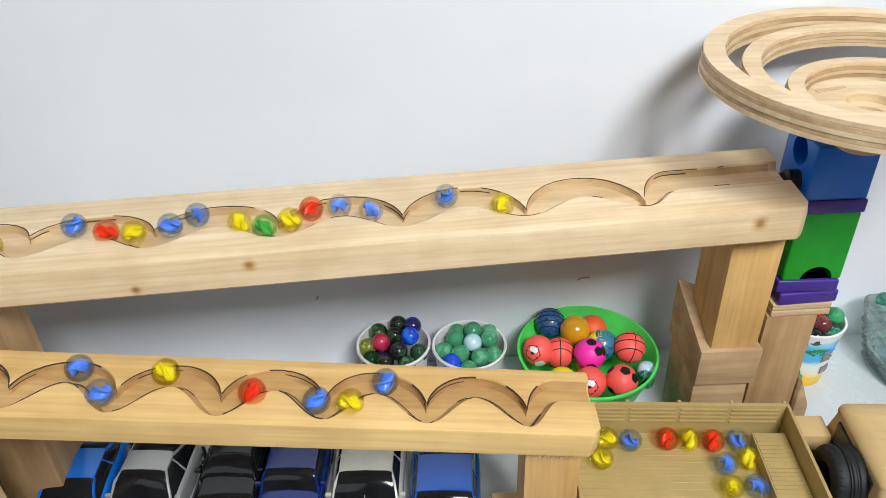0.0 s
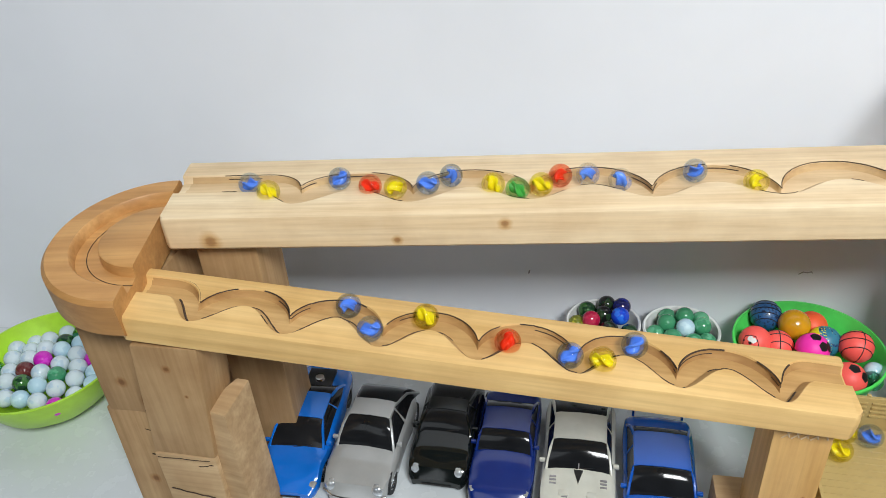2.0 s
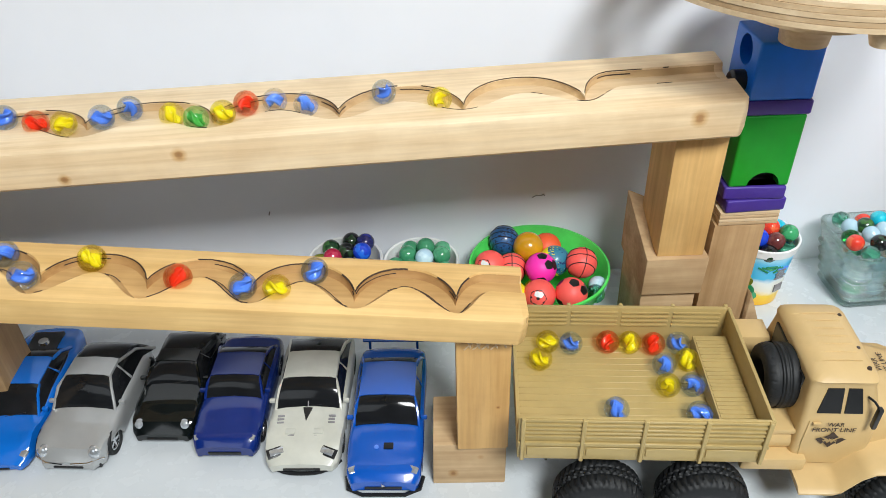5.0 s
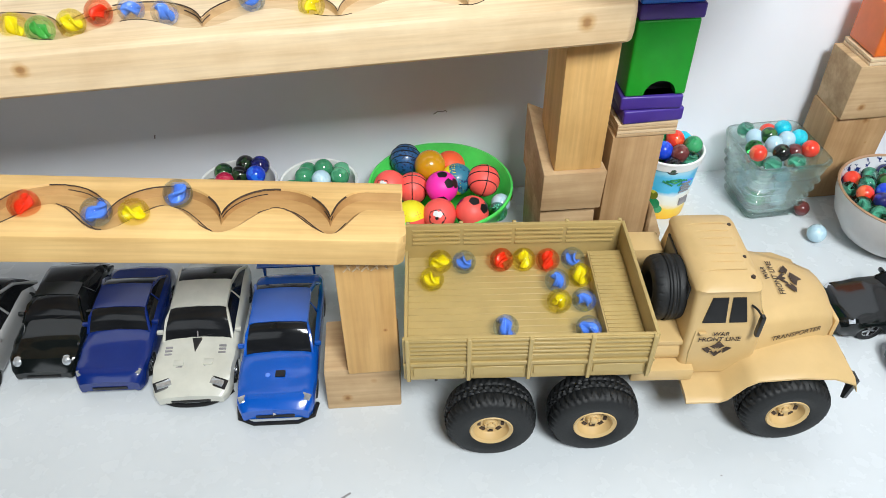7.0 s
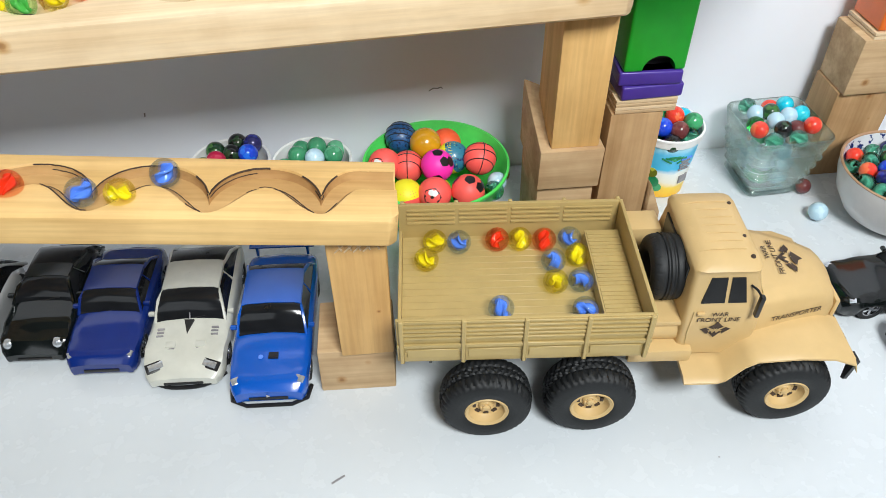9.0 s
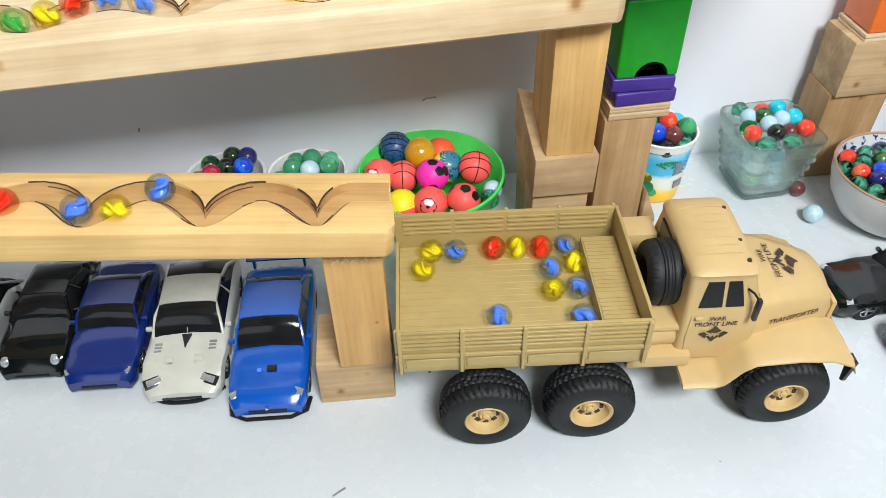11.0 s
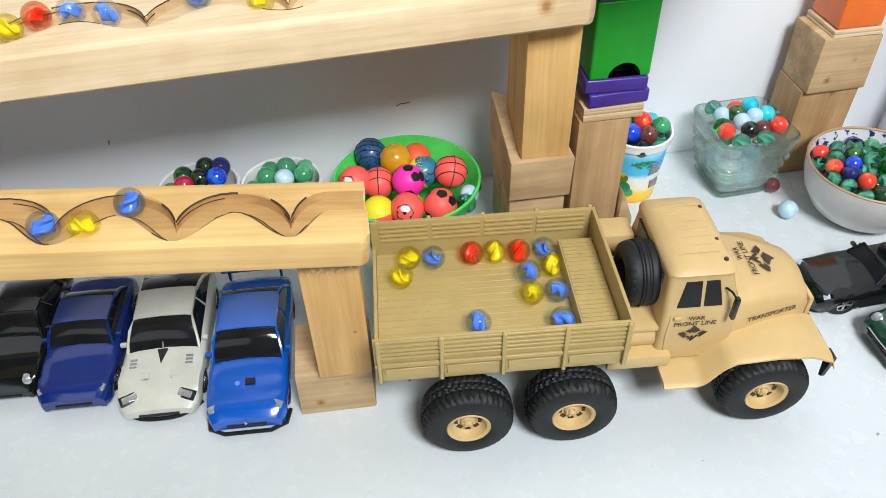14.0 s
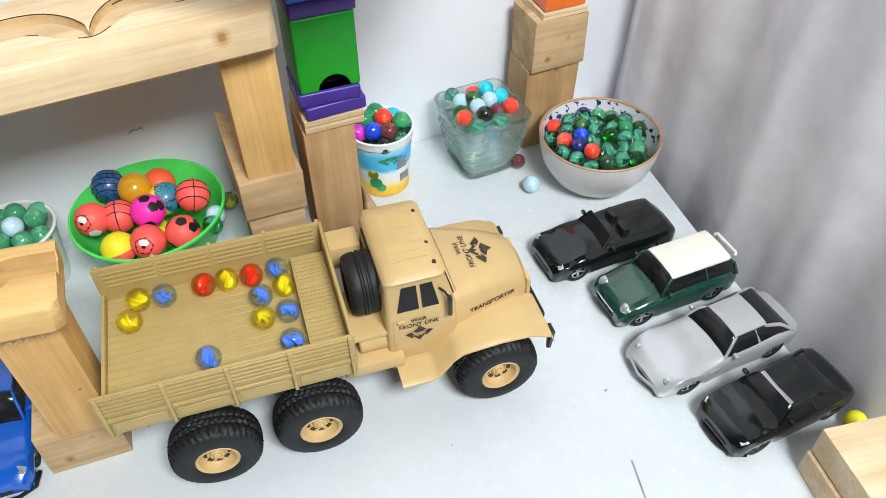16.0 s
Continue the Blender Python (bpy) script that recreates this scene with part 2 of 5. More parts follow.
# ---- mesh helpers ----


def part(name, bm, mat, parent=None, label="", smooth=True, loc=None, rot=None, tri=None):
    """Links a bmesh as one mesh object under a thing or a part."""
    me = bpy.data.meshes.new(name)
    bm.normal_update()
    bm.to_mesh(me)
    bm.free()
    me.materials.append(mat)
    if smooth:
        for p in me.polygons:
            p.use_smooth = True
        me.set_sharp_from_angle(angle=radians(38))
    ob = new(name, me)
    if parent is not None:
        ob.parent = parent
    if loc:
        ob.location = loc
    if rot:
        ob.rotation_euler = [radians(a) for a in rot]
    if label:
        tagged(ob, label)
    return ob


def again(ob, parent, m):
    """The same mesh once more, as an object of its own."""
    o = new(ob.name.split(".")[0], ob.data)
    o.parent = parent
    o.matrix_basis = m
    return o


def thing(name, label, category, at, rz=0, group="", kind=""):
    ob = new(name)
    ob.empty_display_size = 0.01
    ob.location, ob.rotation_euler = at, (0, 0, radians(rz))
    return tagged(ob, label, category, group, kind)


def solid(name, bm, mat, label, category, at=(0, 0, 0), rz=0, group="", kind="", smooth=True):
    ob = part(name, bm, mat, None, "", smooth, at, (0, 0, rz))
    return tagged(ob, label, category, group, kind)


def box(bm, x0, x1, y0, y1, z0, z1, bev=0.0, m=None, jitter=0.0, seg=2):
    r = bmesh.ops.create_cube(bm, size=1)
    vs = r["verts"]
    for v in vs:
        v.co = Vector((x0 + (v.co.x + 0.5) * (x1 - x0), y0 + (v.co.y + 0.5) * (y1 - y0), z0 + (v.co.z + 0.5) * (z1 - z0)))
        if jitter:
            v.co += Vector([random.uniform(-jitter, jitter) for _ in range(3)]) * Vector((1, 1, 0)).length / 1.4
    es = list({e for v in vs for e in v.link_edges})
    if bev:
        out = bmesh.ops.bevel(bm, geom=es, offset=bev, segments=seg, affect="EDGES", profile=0.6)
        vs = list({v for f in out["faces"] for v in f.verts} | {v for v in vs if v.is_valid})
    if m is not None:
        for v in vs:
            v.co = m @ v.co
    return vs


def boxed(*a, **k):
    bm = bmesh.new()
    box(bm, *a, **k)
    return bm


def lathe(profile, n=40, m=None, bm=None):
    """A turned shape from (radius, height) pairs round z."""
    bm = bm or bmesh.new()
    rings = []
    for r, z in profile:
        if r < 1e-6:
            rings.append([bm.verts.new((0, 0, z))])
        else:
            rings.append([bm.verts.new((r * math.cos(2 * math.pi * i / n), r * math.sin(2 * math.pi * i / n), z)) for i in range(n)])
    for a, b in zip(rings, rings[1:]):
        for i in range(n):
            j = (i + 1) % n
            f = [a[i % len(a)], a[j % len(a)], b[j % len(b)], b[i % len(b)]]
            f = list(dict.fromkeys(f))
            if len(f) > 2:
                bm.faces.new(f)
    if m is not None:
        for ring in rings:
            for v in ring:
                v.co = m @ v.co
    return bm


def loft(sections, closed=True, cap=True, bm=None):
    bm = bm or bmesh.new()
    rings = [[bm.verts.new(p) for p in s] for s in sections]
    n = len(rings[0])
    for a, b in zip(rings, rings[1:]):
        for i in range(n if closed else n - 1):
            j = (i + 1) % n
            bm.faces.new((a[i], a[j], b[j], b[i]))
    if cap:
        bm.faces.new(rings[0][::-1])
        bm.faces.new(rings[-1])
    bmesh.ops.recalc_face_normals(bm, faces=bm.faces[:])
    return bm


def ball(r, u=28, v=16):
    bm = bmesh.new()
    bmesh.ops.create_uvsphere(bm, u_segments=u, v_segments=v, radius=r)
    return bm


def tube(points, r, n=8, closed=False, bm=None):
    bm = bm or bmesh.new()
    pts = [Vector(p) for p in points]
    rings = []
    for i, p in enumerate(pts):
        if closed:
            d = pts[(i + 1) % len(pts)] - pts[i - 1]
        else:
            d = pts[min(i + 1, len(pts) - 1)] - pts[max(i - 1, 0)]
        q = d.to_track_quat("Z", "Y")
        rings.append([bm.verts.new(p + q @ Vector((r * math.cos(2 * math.pi * k / n), r * math.sin(2 * math.pi * k / n), 0))) for k in range(n)])
    pairs = list(zip(rings, rings[1:])) + ([(rings[-1], rings[0])] if closed else [])
    for a, b in pairs:
        for k in range(n):
            bm.faces.new((a[k], a[(k + 1) % n], b[(k + 1) % n], b[k]))
    if not closed:
        bm.faces.new(rings[0][::-1])
        bm.faces.new(rings[-1])
    return bm


def words(text, size, mat, parent, m, name="lettering", thick=0.0001):
    cu = bpy.data.curves.new(name, "FONT")
    cu.body, cu.size, cu.extrude, cu.align_x, cu.align_y = text, size, thick, "CENTER", "CENTER"
    tmp = new("tmp_text", cu)
    me = bpy.data.meshes.new_from_object(tmp.evaluated_get(bpy.context.evaluated_depsgraph_get()))
    bpy.data.objects.remove(tmp)
    me.materials.clear()
    me.materials.append(mat)
    ob = new(name, me)
    ob.parent, ob.matrix_basis = parent, m
    return tagged(ob, "dark printed lettering")


# ---- the room ----
WALL_TURN = 6.5
WX, WY = 0.976, 1.208


def wall_y(x):
    return WY + (x - WX) * math.tan(radians(WALL_TURN))


tagged(part("wall_back", boxed(-1.9, 0.9, 0, 0.1, -0.75, 1.9), WALLPAINT, None, "", False, (WX, WY, 0), (0, 0, WALL_TURN)), "white painted wall with faint scuffs", "wall", "", "structure")
table = tagged(part("table", loft([[(-0.55, wall_y(-0.55) - 0.001, z), (-0.55, 0.60, z), (1.163, 0.60, z), (1.163, wall_y(1.163) - 0.001, z)] for z in (-0.03, 0.0)]), TABLE, None, "", False), "white laminate table top with small dark scratches", "table", "", "structure")
for k, (x, y, w, d, a) in enumerate(((0.631, 0.849, 0.005, 0.0007, 35), (0.999, 0.79, 0.0006, 0.022, -8), (0.70, 0.83, 0.0012, 0.001, 20), (0.885, 0.86, 0.0006, 0.0004, 0), (1.01, 0.87, 0.0012, 0.0008, 30))):
    part("scratch", boxed(-w, w, -d, d, 0.0, 0.0003), MARK, table, "dark scratch", False, (x, y, 0.0), (0, 0, a))
wall_mark = part("scuff_mark", tube([(-0.006, 0, -0.0015), (-0.002, 0, 0.001), (0.002, 0, 0.0005), (0.005, 0, 0.0015), (0.006, 0, 0.0)], 0.0005, 5), MARK, bpy.data.objects["wall_back"], "grey scuff", True, (-0.278, -0.0004, 0.092))
part("pencil_speck", boxed(-0.0006, 0.0006, 0, 0.0004, -0.002, 0.002), MARK, bpy.data.objects["wall_back"], "", False, (-0.53, -0.0005, 0.088), (0, 15, 0))


def curtain():
    bm, cols = bmesh.new(), []
    n, k = 150, 26
    for i in range(n + 1):
        y = 0.69 + 0.555 * i / n
        col = []
        for j in range(k + 1):
            z = -0.55 + 1.45 * j / k
            x = 1.186 + 0.007 * math.sin(31 * y + 2.3 * z) + 0.004 * math.sin(67 * y - 3 * z + 1) + 0.05 * max(0, z) * 0.5 + 0.003 * noise.noise(Vector((0, y * 40, z * 9)))
            col.append(bm.verts.new((x, y, z)))
        cols.append(col)
    for a, b in zip(cols, cols[1:]):
        for j in range(k):
            bm.faces.new((a[j], a[j + 1], b[j + 1], b[j]))
    ext = bmesh.ops.extrude_face_region(bm, geom=bm.faces[:])
    for v in ext["geom"]:
        if isinstance(v, bmesh.types.BMVert):
            v.co.x += 0.0015
    return bm


solid("curtain", curtain(), FABRIC, "pale lilac white fabric curtain hanging beside the table", "curtain")
# Added room shell out of view; its dark colour limits the fill light.
for name, b in (("floor", (-2.2, 2.4, -2.2, 2.2, -0.85, -0.75)), ("ceiling", (-2.2, 2.4, -2.2, 2.2, 2.2, 2.3)), ("wall_left", (-2.3, -2.2, -2.2, 2.2, -0.75, 2.2)), ("wall_right", (2.4, 2.5, -2.2, 2.2, -0.75, 2.2)), ("wall_behind", (-2.2, 2.4, -2.3, -2.2, -0.75, 2.2)), ("wall_far", (-2.2, 2.4, 2.2, 2.3, -0.75, 2.2))):
    tagged(part(name, boxed(*b), ROOM, None, "", False), "plain greige surface of the added unseen room shell", name.split("_")[0], "", "structure")
for x in (-0.5, 1.11):
    for y in (0.64, 0.93):
        part("table_leg", boxed(x - 0.02, x + 0.02, y - 0.02, y + 0.02, -0.75, -0.03, 0.003), WHITE, table)

# ---- marble run boards ----


def scallops(length, cusp0, period, far_cusp, far_apex, near_dip, near_peak, slope, ends):
    """Far and near edge of a wavy channel, counted from the board's front edge. ends: last cusp at either end,
    past which the channel straightens and runs out of the board."""
    def edges(x):
        lo_end, hi_end = ends
        if x < lo_end:
            u = 0.5 - 0.5 * min(1.0, (lo_end - x) / (0.36 * period)) + 0.5
        elif x > hi_end:
            u = 0.5 * min(1.0, (x - hi_end) / (0.36 * period))
        else:
            u = ((x - cusp0) / period) % 1.0
        wob = 0.0009 * noise.noise(Vector((x * 26, far_apex * 90, 0)))
        cusp = far_cusp + slope * (x - length / 2)
        far = cusp + (far_apex - cusp) * (1 - abs(2 * u - 1) ** 2.2) ** 0.62 + wob
        near = near_dip + (near_peak - near_dip) * (0.5 - 0.5 * math.cos(2 * math.pi * u)) + 0.6 * wob
        bank = 0.0012 + 0.0042 * abs(math.sin(2 * math.pi * u))
        return far, near, bank
    return edges


def run_board(name, label, length, width, height, edges, depth, mat, left_cut, right_cut, at, turn, drop):
    """A routed board, origin at its top's front left corner, x along it, y to the back."""
    th = thing(name, label, "marble track", at, turn, "marble run")
    th.rotation_euler = Euler((0, radians(drop), radians(turn)))
    n, e = 520, 0.0024
    rows = []
    for i in range(n + 1):
        x = length * i / n
        b, a, bank = edges(x)
        fray = 0.00025 * noise.noise(Vector((x * 900, 0, 3)))
        soft = 0.0045 * max(0.0, 1 - (length - x) / 0.006) ** 2 + 0.002 * max(0.0, 1 - x / 0.003) ** 2

        def cut(y, x=x):
            s = x / length
            return x + left_cut * (y / width) * max(0, 1 - s * 8) + right_cut * (y / width) * max(0, 1 - (1 - s) * 8)
        sag = 0.0005 * noise.noise(Vector((x * 12, 5, 0)))
        d = depth * (1 + 0.06 * noise.noise(Vector((x * 70, 2, 1))))
        ring = [(e + soft, -height), (soft, -height + e + soft), (sag + soft, -e - soft), (0.3 * e + sag + soft, -0.3 * e - soft), (e + sag + soft, 0.0), (a - 0.0008 + fray, 0.0), (a + 0.0002 + fray, -0.0009)]
        flo = [(a + bank, -d * 0.62), (a + bank + 0.0018, -d), (0.45 * a + 0.55 * b, -d * 1.06), (b - 0.0026, -d), (b - 0.0006, -d * 0.6)]
        back = [(b - 0.0002 - fray, -0.0012), (b + 0.0006 - fray, 0.0), (width - 2 * e, 0.0), (width - 0.5 * e, -0.5 * e), (width, -2 * e), (width, -height + e), (width - e, -height)]
        rows.append([Vector((cut(y), y, z)) for y, z in ring + flo + back])
    body = part("board", loft(rows), mat, th)
    me = body.data
    me.materials.append(PINE_GROOVE if mat == PINE_LOW else PINE_GROOVE_PALE)
    me.materials.append(SHADED_WALL if mat == PINE_LOW else SHADED_WALL_PALE)
    for p in me.polygons:
        c = p.center
        if -depth * 1.2 < c.z < -0.0010 and 0.004 < c.y < width - 0.006 and 0.001 < c.x < length - 0.001:
            p.material_index = 2 if c.z > -depth * 0.85 and c.y > edges(c.x)[1] + 0.6 * (edges(c.x)[0] - edges(c.x)[1]) else 1
    return th


def strokes(th, length, edge, z, keep, cover, r=0.0004, label="dark broken groove edge line", name="edge_line"):
    """Broken dark or pencilled strokes along a channel's edge."""
    pts = []
    for i in range(801):
        x = 0.028 + (length - 0.062) * i / 800
        if noise.noise(Vector((x * 34, keep, 0))) > cover:
            pts.append((x, edge(x) + 0.0003 * noise.noise(Vector((x * 300, keep, 4))), z))
        else:
            if len(pts) > 5:
                part(name, tube(pts[::2], r * (0.7 + 0.6 * abs(noise.noise(Vector((x * 50, keep, 9))))), 4), CHARCOAL, th, label)
            pts = []
    if len(pts) > 5:
        part(name, tube(pts[::2], r, 4), CHARCOAL, th, label)


UP_L, UP_X = 0.619, 0.9895
up_edges = scallops(UP_L, (0.304 - 0.2125) / UP_X, 0.0836 / UP_X, 0.0325, 0.0645, 0.0190, 0.0380, -0.05, ((0.304 - 0.0836 - 0.2125) / UP_X + 0.0836 / UP_X, (0.304 + 5 * 0.0832 - 0.2125) / UP_X))
up = run_board("upper_marble_track", "pale pine board with a wavy routed marble groove", UP_L, 0.0909, 0.0271, up_edges, 0.0056, PINE, -0.009, 0.008, (0.2125, 0.9498, 0.2469), 8.3, -0.63)
LOW_L, LOW_X = 0.461, 0.992
low_edges = scallops(LOW_L, (0.3259 - 0.220) / LOW_X, 0.0617 / LOW_X, 0.0218, 0.0470, 0.0066, 0.0288, -0.010, ((0.3259 - 0.0617 - 0.220) / LOW_X, (0.3259 + 5 * 0.0617 - 0.220) / LOW_X))
low = run_board("lower_marble_track", "honey pine board with a wavy routed marble groove and pencil lines", LOW_L, 0.0574, 0.0208, low_edges, 0.0058, PINE_LOW, -0.008, 0.0, (0.220, 0.8739, 0.2191), 4.32, 5.85)
for th, L, ed, dep, k in ((low, LOW_L, low_edges, 0.0058, 2), (up, UP_L, up_edges, 0.0056, 6)):
    strokes(th, L, lambda x: ed(x)[0] - 0.0002, -0.0004, k, -0.22, 0.0007 if th is low else 0.00045)
    strokes(th, L, lambda x: ed(x)[0] - 0.0010, -dep * 0.55, k + 11, 0.05, 0.0005)
    strokes(th, L, lambda x: ed(x)[1] + 0.0002, -0.0001, k + 3, 0.0 if th is low else 0.12, 0.00042 if th is low else 0.00035)
    strokes(th, L, lambda x: ed(x)[1] + ed(x)[2] + 0.0004, -dep * 0.66, k + 5, -0.34 if th is low else 0.05, 0.0007 if th is low else 0.00045, "dark pencil and saw marks", "pencil_line")


def curve_piece():
    """Half-round turn with a routed half-ring groove."""
    th = thing("marble_track_turn", "orange-brown half-round wooden turn with a routed groove", "marble track", (0.2080, 0.9425, 0.2385), 12, "marble run")
    th.rotation_euler = Euler((radians(4), 0, radians(12)))
    R, g0, g1, dep, H = 0.0745, 0.036, 0.055, 0.009, 0.030
    prof = [(0.0, 0.0), (g0 - 0.0015, 0.0), (g0, -0.001), (g0 + 0.001, -dep), (g1 - 0.001, -dep), (g1, -0.001), (g1 + 0.001, 0), (R - 0.003, 0), (R, -0.003), (R, -H + 0.003), (R - 0.003, -H), (0.0, -H)]
    secs, n = [], 48
    for i in range(n + 1):
        a = math.pi / 2 + math.pi * i / n
        secs.append([Vector((r * math.cos(a) * 0.98 + 0.0, r * math.sin(a), z)) for r, z in prof])
    bm = loft(secs)
    bmesh.ops.remove_doubles(bm, verts=bm.verts[:], dist=1e-6)
    body = part("turn_body", bm, PINE_ORANGE, th)
    line = tube([(0.046 * math.cos(math.pi / 2 + math.pi * i / 40) + 0.0008, 0.046 * math.sin(math.pi / 2 + math.pi * i / 40), -dep + 0.0003) for i in range(41)], 0.0003, 4)
    part("pencil_line", line, CHARCOAL, th, "dark pencil line")


curve_piece()


def block(name, label, x0, x1, y0, y1, z0, z1, mat, rz=0, jit=0.0008, bev=0.0014, shape=None, group="wooden blocks"):
    """A sawn block; its faces lean and bow a little as hand-cut wood does."""
    cx, cy = 0.5 * (x0 + x1), 0.5 * (y0 + y1)
    bm = boxed(x0 - cx, x1 - cx, y0 - cy, y1 - cy, 0, z1 - z0, bev, None, jit)
    if shape:
        for v in bm.verts:
            v.co = shape(v.co.copy())
    return solid(name, bm, mat, label, "wooden block", (cx, cy, z0), rz, group)


# supports at the turn
turn_post = block("wooden_block", "tall honey-brown pine block under the turn", 0.159, 0.2065, 0.896, 1.000, 0.1065, 0.2060, PINE_POST, 3)
turn_base = block("wooden_block", "pine base block with rough saw marks", 0.156, 0.2045, 0.897, 1.000, 0.0, 0.106, PINE_POST, 2)
block("wooden_block", "pine post with dark knots under the lower track", 0.2125, 0.2605, 0.877, 0.916, 0.0885, 0.1945, PINE_POST, 2, shape=lambda c: Vector((c.x + 0.11 * (c.z - 0.053), c.y, c.z)))
rough_base = block("wooden_block", "rough pine base block with a ragged edge", 0.2070, 0.2545, 0.876, 0.916, 0.0, 0.088, PINE_PALE, 2)
block("wooden_block", "pale pine offcut with a split sloping top", 0.2500, 0.2735, 0.882, 0.918, 0.0, 0.133, PINE_PALE, -4, jit=0.0016, shape=lambda c: Vector((c.x - (0.010 if c.z > 0.1 and c.x < 0 else 0) * (c.y < 0) + (0.012 if c.z > 0.1 and c.x < 0 else 0), c.y, c.z)))
block("wooden_block", "long pine post under the upper track", 0.222, 0.270, 0.968, 1.015, 0.0, 0.2196, PINE_POST, 6)
def saw_cracks(ob, y, marks):
    """Short dark splits and saw scars on a block's front."""
    for k, (x0, z0, x1, z1) in enumerate(marks):
        pts = [(x0 + (x1 - x0) * i / 7, y, z0 + (z1 - z0) * i / 7 + 0.0012 * noise.noise(Vector((i * 0.9, k, z0 * 80)))) for i in range(8)]
        part("crack", tube(pts, 0.00032 + 0.0002 * (k % 2), 5), CHARCOAL, ob, "dark split in the wood")


saw_cracks(turn_post, -0.0525, [(0.0215, 0.004, 0.0180, 0.045), (0.008, 0.003, 0.020, 0.006), (0.0225, 0.050, 0.0200, 0.090)])
saw_cracks(turn_base, -0.0520, [(0.004, 0.088, 0.022, 0.084), (0.008, 0.080, 0.022, 0.075), (0.0185, 0.075, 0.0225, 0.030), (0.002, 0.060, 0.020, 0.058)])
saw_cracks(rough_base, -0.0205, [(-0.022, 0.086, 0.020, 0.087), (-0.020, 0.052, 0.022, 0.044), (0.010, 0.080, 0.022, 0.083)])
# supports at the lower end
block("wooden_block", "pine base block under the front post", 0.613, 0.6665, 0.921, 0.968, 0.0, 0.0435, PINE_PALE, 3)
fp = block("wooden_block", "upright pine post with torn fibres at its top", 0.6315, 0.6670, 0.9175, 0.953, 0.044, 0.1545, PINE_FRONT, 3)
for k in range(9):
    x = -0.012 + 0.0028 * k
    part("torn_fibre", tube([(x, -0.0180, 0.1075 - 0.001 * (k % 3)), (x + 0.002, -0.0186, 0.1035), (x + 0.0035 * (-1) ** k, -0.0183, 0.0985 - 0.0012 * (k % 2))], 0.0006, 4), PLYWOOD, fp, "pale torn wood fibre")
# supports at the upper end
block("wooden_block", "smooth upright pine post under the upper track", 0.7830, 0.8200, 1.056, 1.112, 0.1130, 0.2255, PINE_FRONT, 4)
block("wooden_block", "grey-brown weathered pine block with a jagged back corner", 0.7735, 0.8230, 1.052, 1.122, 0.0775, 0.1125, PINE_PALE, 5, shape=lambda c: Vector((c.x, c.y, c.z + (0.022 if c.z > 0.02 and c.x < -0.02 and c.y > 0.02 else 0))))
block("wooden_block", "weathered pine base block", 0.7755, 0.8210, 1.056, 1.116, 0.0, 0.0770, PINE_PALE, 5)
block("wooden_block", "tall brown pine block under coloured cubes", 0.8310, 0.8720, 1.078, 1.126, 0.0, 0.1285, PINE_POST, 5)
block("wooden_block", "low pale pine offcut leaning by the tall block", 0.8740, 0.8870, 1.076, 1.106, 0.0, 0.044, PINE_PALE, 8, shape=lambda c: Vector((c.x, c.y, c.z - (0.016 * (c.x / 0.0065) if c.z > 0.03 else 0))))
ply = thing("plywood_spacer", "thin layered birch plywood spacer", "wooden block", (0.8560, 1.1015, 0.1290), 6, "wooden blocks")
for k in range(4):
    part("layer", boxed(-0.0238, 0.0238, -0.0235, 0.0235, 0.0030 * k, 0.0030 * k + 0.0027, 0.0005), PLYWOOD if k % 2 else PLY_EDGE, ply)


def cube_block(name, label, mat, z0, z1, w, at, rz, holes):
    th = thing(name, label, "toy block", (*at, z0), rz, "coloured blocks")
    bm = boxed(-w / 2, w / 2, -w / 2, w / 2, 0, z1 - z0, 0.0022, None, 0, 3)
    body = part("block_body", bm, mat, th)
    for (face, cx, cz, r, sect) in holes:
        pts = [(math.cos(a) * r, math.sin(a) * r) for a in [math.pi * 2 * i / 28 for i in range(28)]] if sect == "round" else [(math.cos(math.pi * i / 18) * r, math.sin(math.pi * i / 18) * r) for i in range(19)]
        secs = []
        for d in (-0.0006, 0.012):
            secs.append([Vector((cx + px, -w / 2 + d, cz + pz)) if face == "y" else Vector((-w / 2 + d, cx + px, cz + pz)) for px, pz in pts])
        cutter = part("cutter", loft(secs), mat, None, "", False)
        cutter.matrix_world = th.matrix_basis
        mod = body.modifiers.new("hole", "BOOLEAN")
        mod.object, mod.operation, mod.solver = cutter, "DIFFERENCE", "EXACT"
        bpy.context.view_layer.update()
        me = bpy.data.meshes.new_from_object(body.evaluated_get(bpy.context.evaluated_depsgraph_get()))
        body.modifiers.clear()
        body.data = me
        bpy.data.objects.remove(cutter)
        deep = [[Vector((p.x, p.y, p.z)) for p in secs[1]], [Vector((p.x, p.y + 0.0006, p.z)) if face == "y" else Vector((p.x + 0.0006, p.y, p.z)) for p in secs[1]]]
        # Black plate gives the hole's depth its shade.
        part("hole_shade", loft([[v - (Vector((0, 0.0012, 0)) if face == "y" else Vector((0.0012, 0, 0))) for v in ring] for ring in deep]), BLACK, th, "black plate for the shade deep in the hole", False)
        for p in me.polygons:
            p.use_smooth = True
        me.set_sharp_from_angle(angle=radians(38))
    return th


CX, CY = 0.8570, 1.1010
for z0, a in ((0.1412, 8), (0.1528, 3), (0.2245, 5)):
    solid("purple_slab", boxed(-0.0238, 0.0238, -0.0235, 0.0235, 0, 0.0113, 0.002, None, 0, 3), PURPLE, "glossy purple painted wooden slab", "toy block", (CX + 0.001 * math.sin(z0 * 900), CY, z0), a, "coloured blocks")
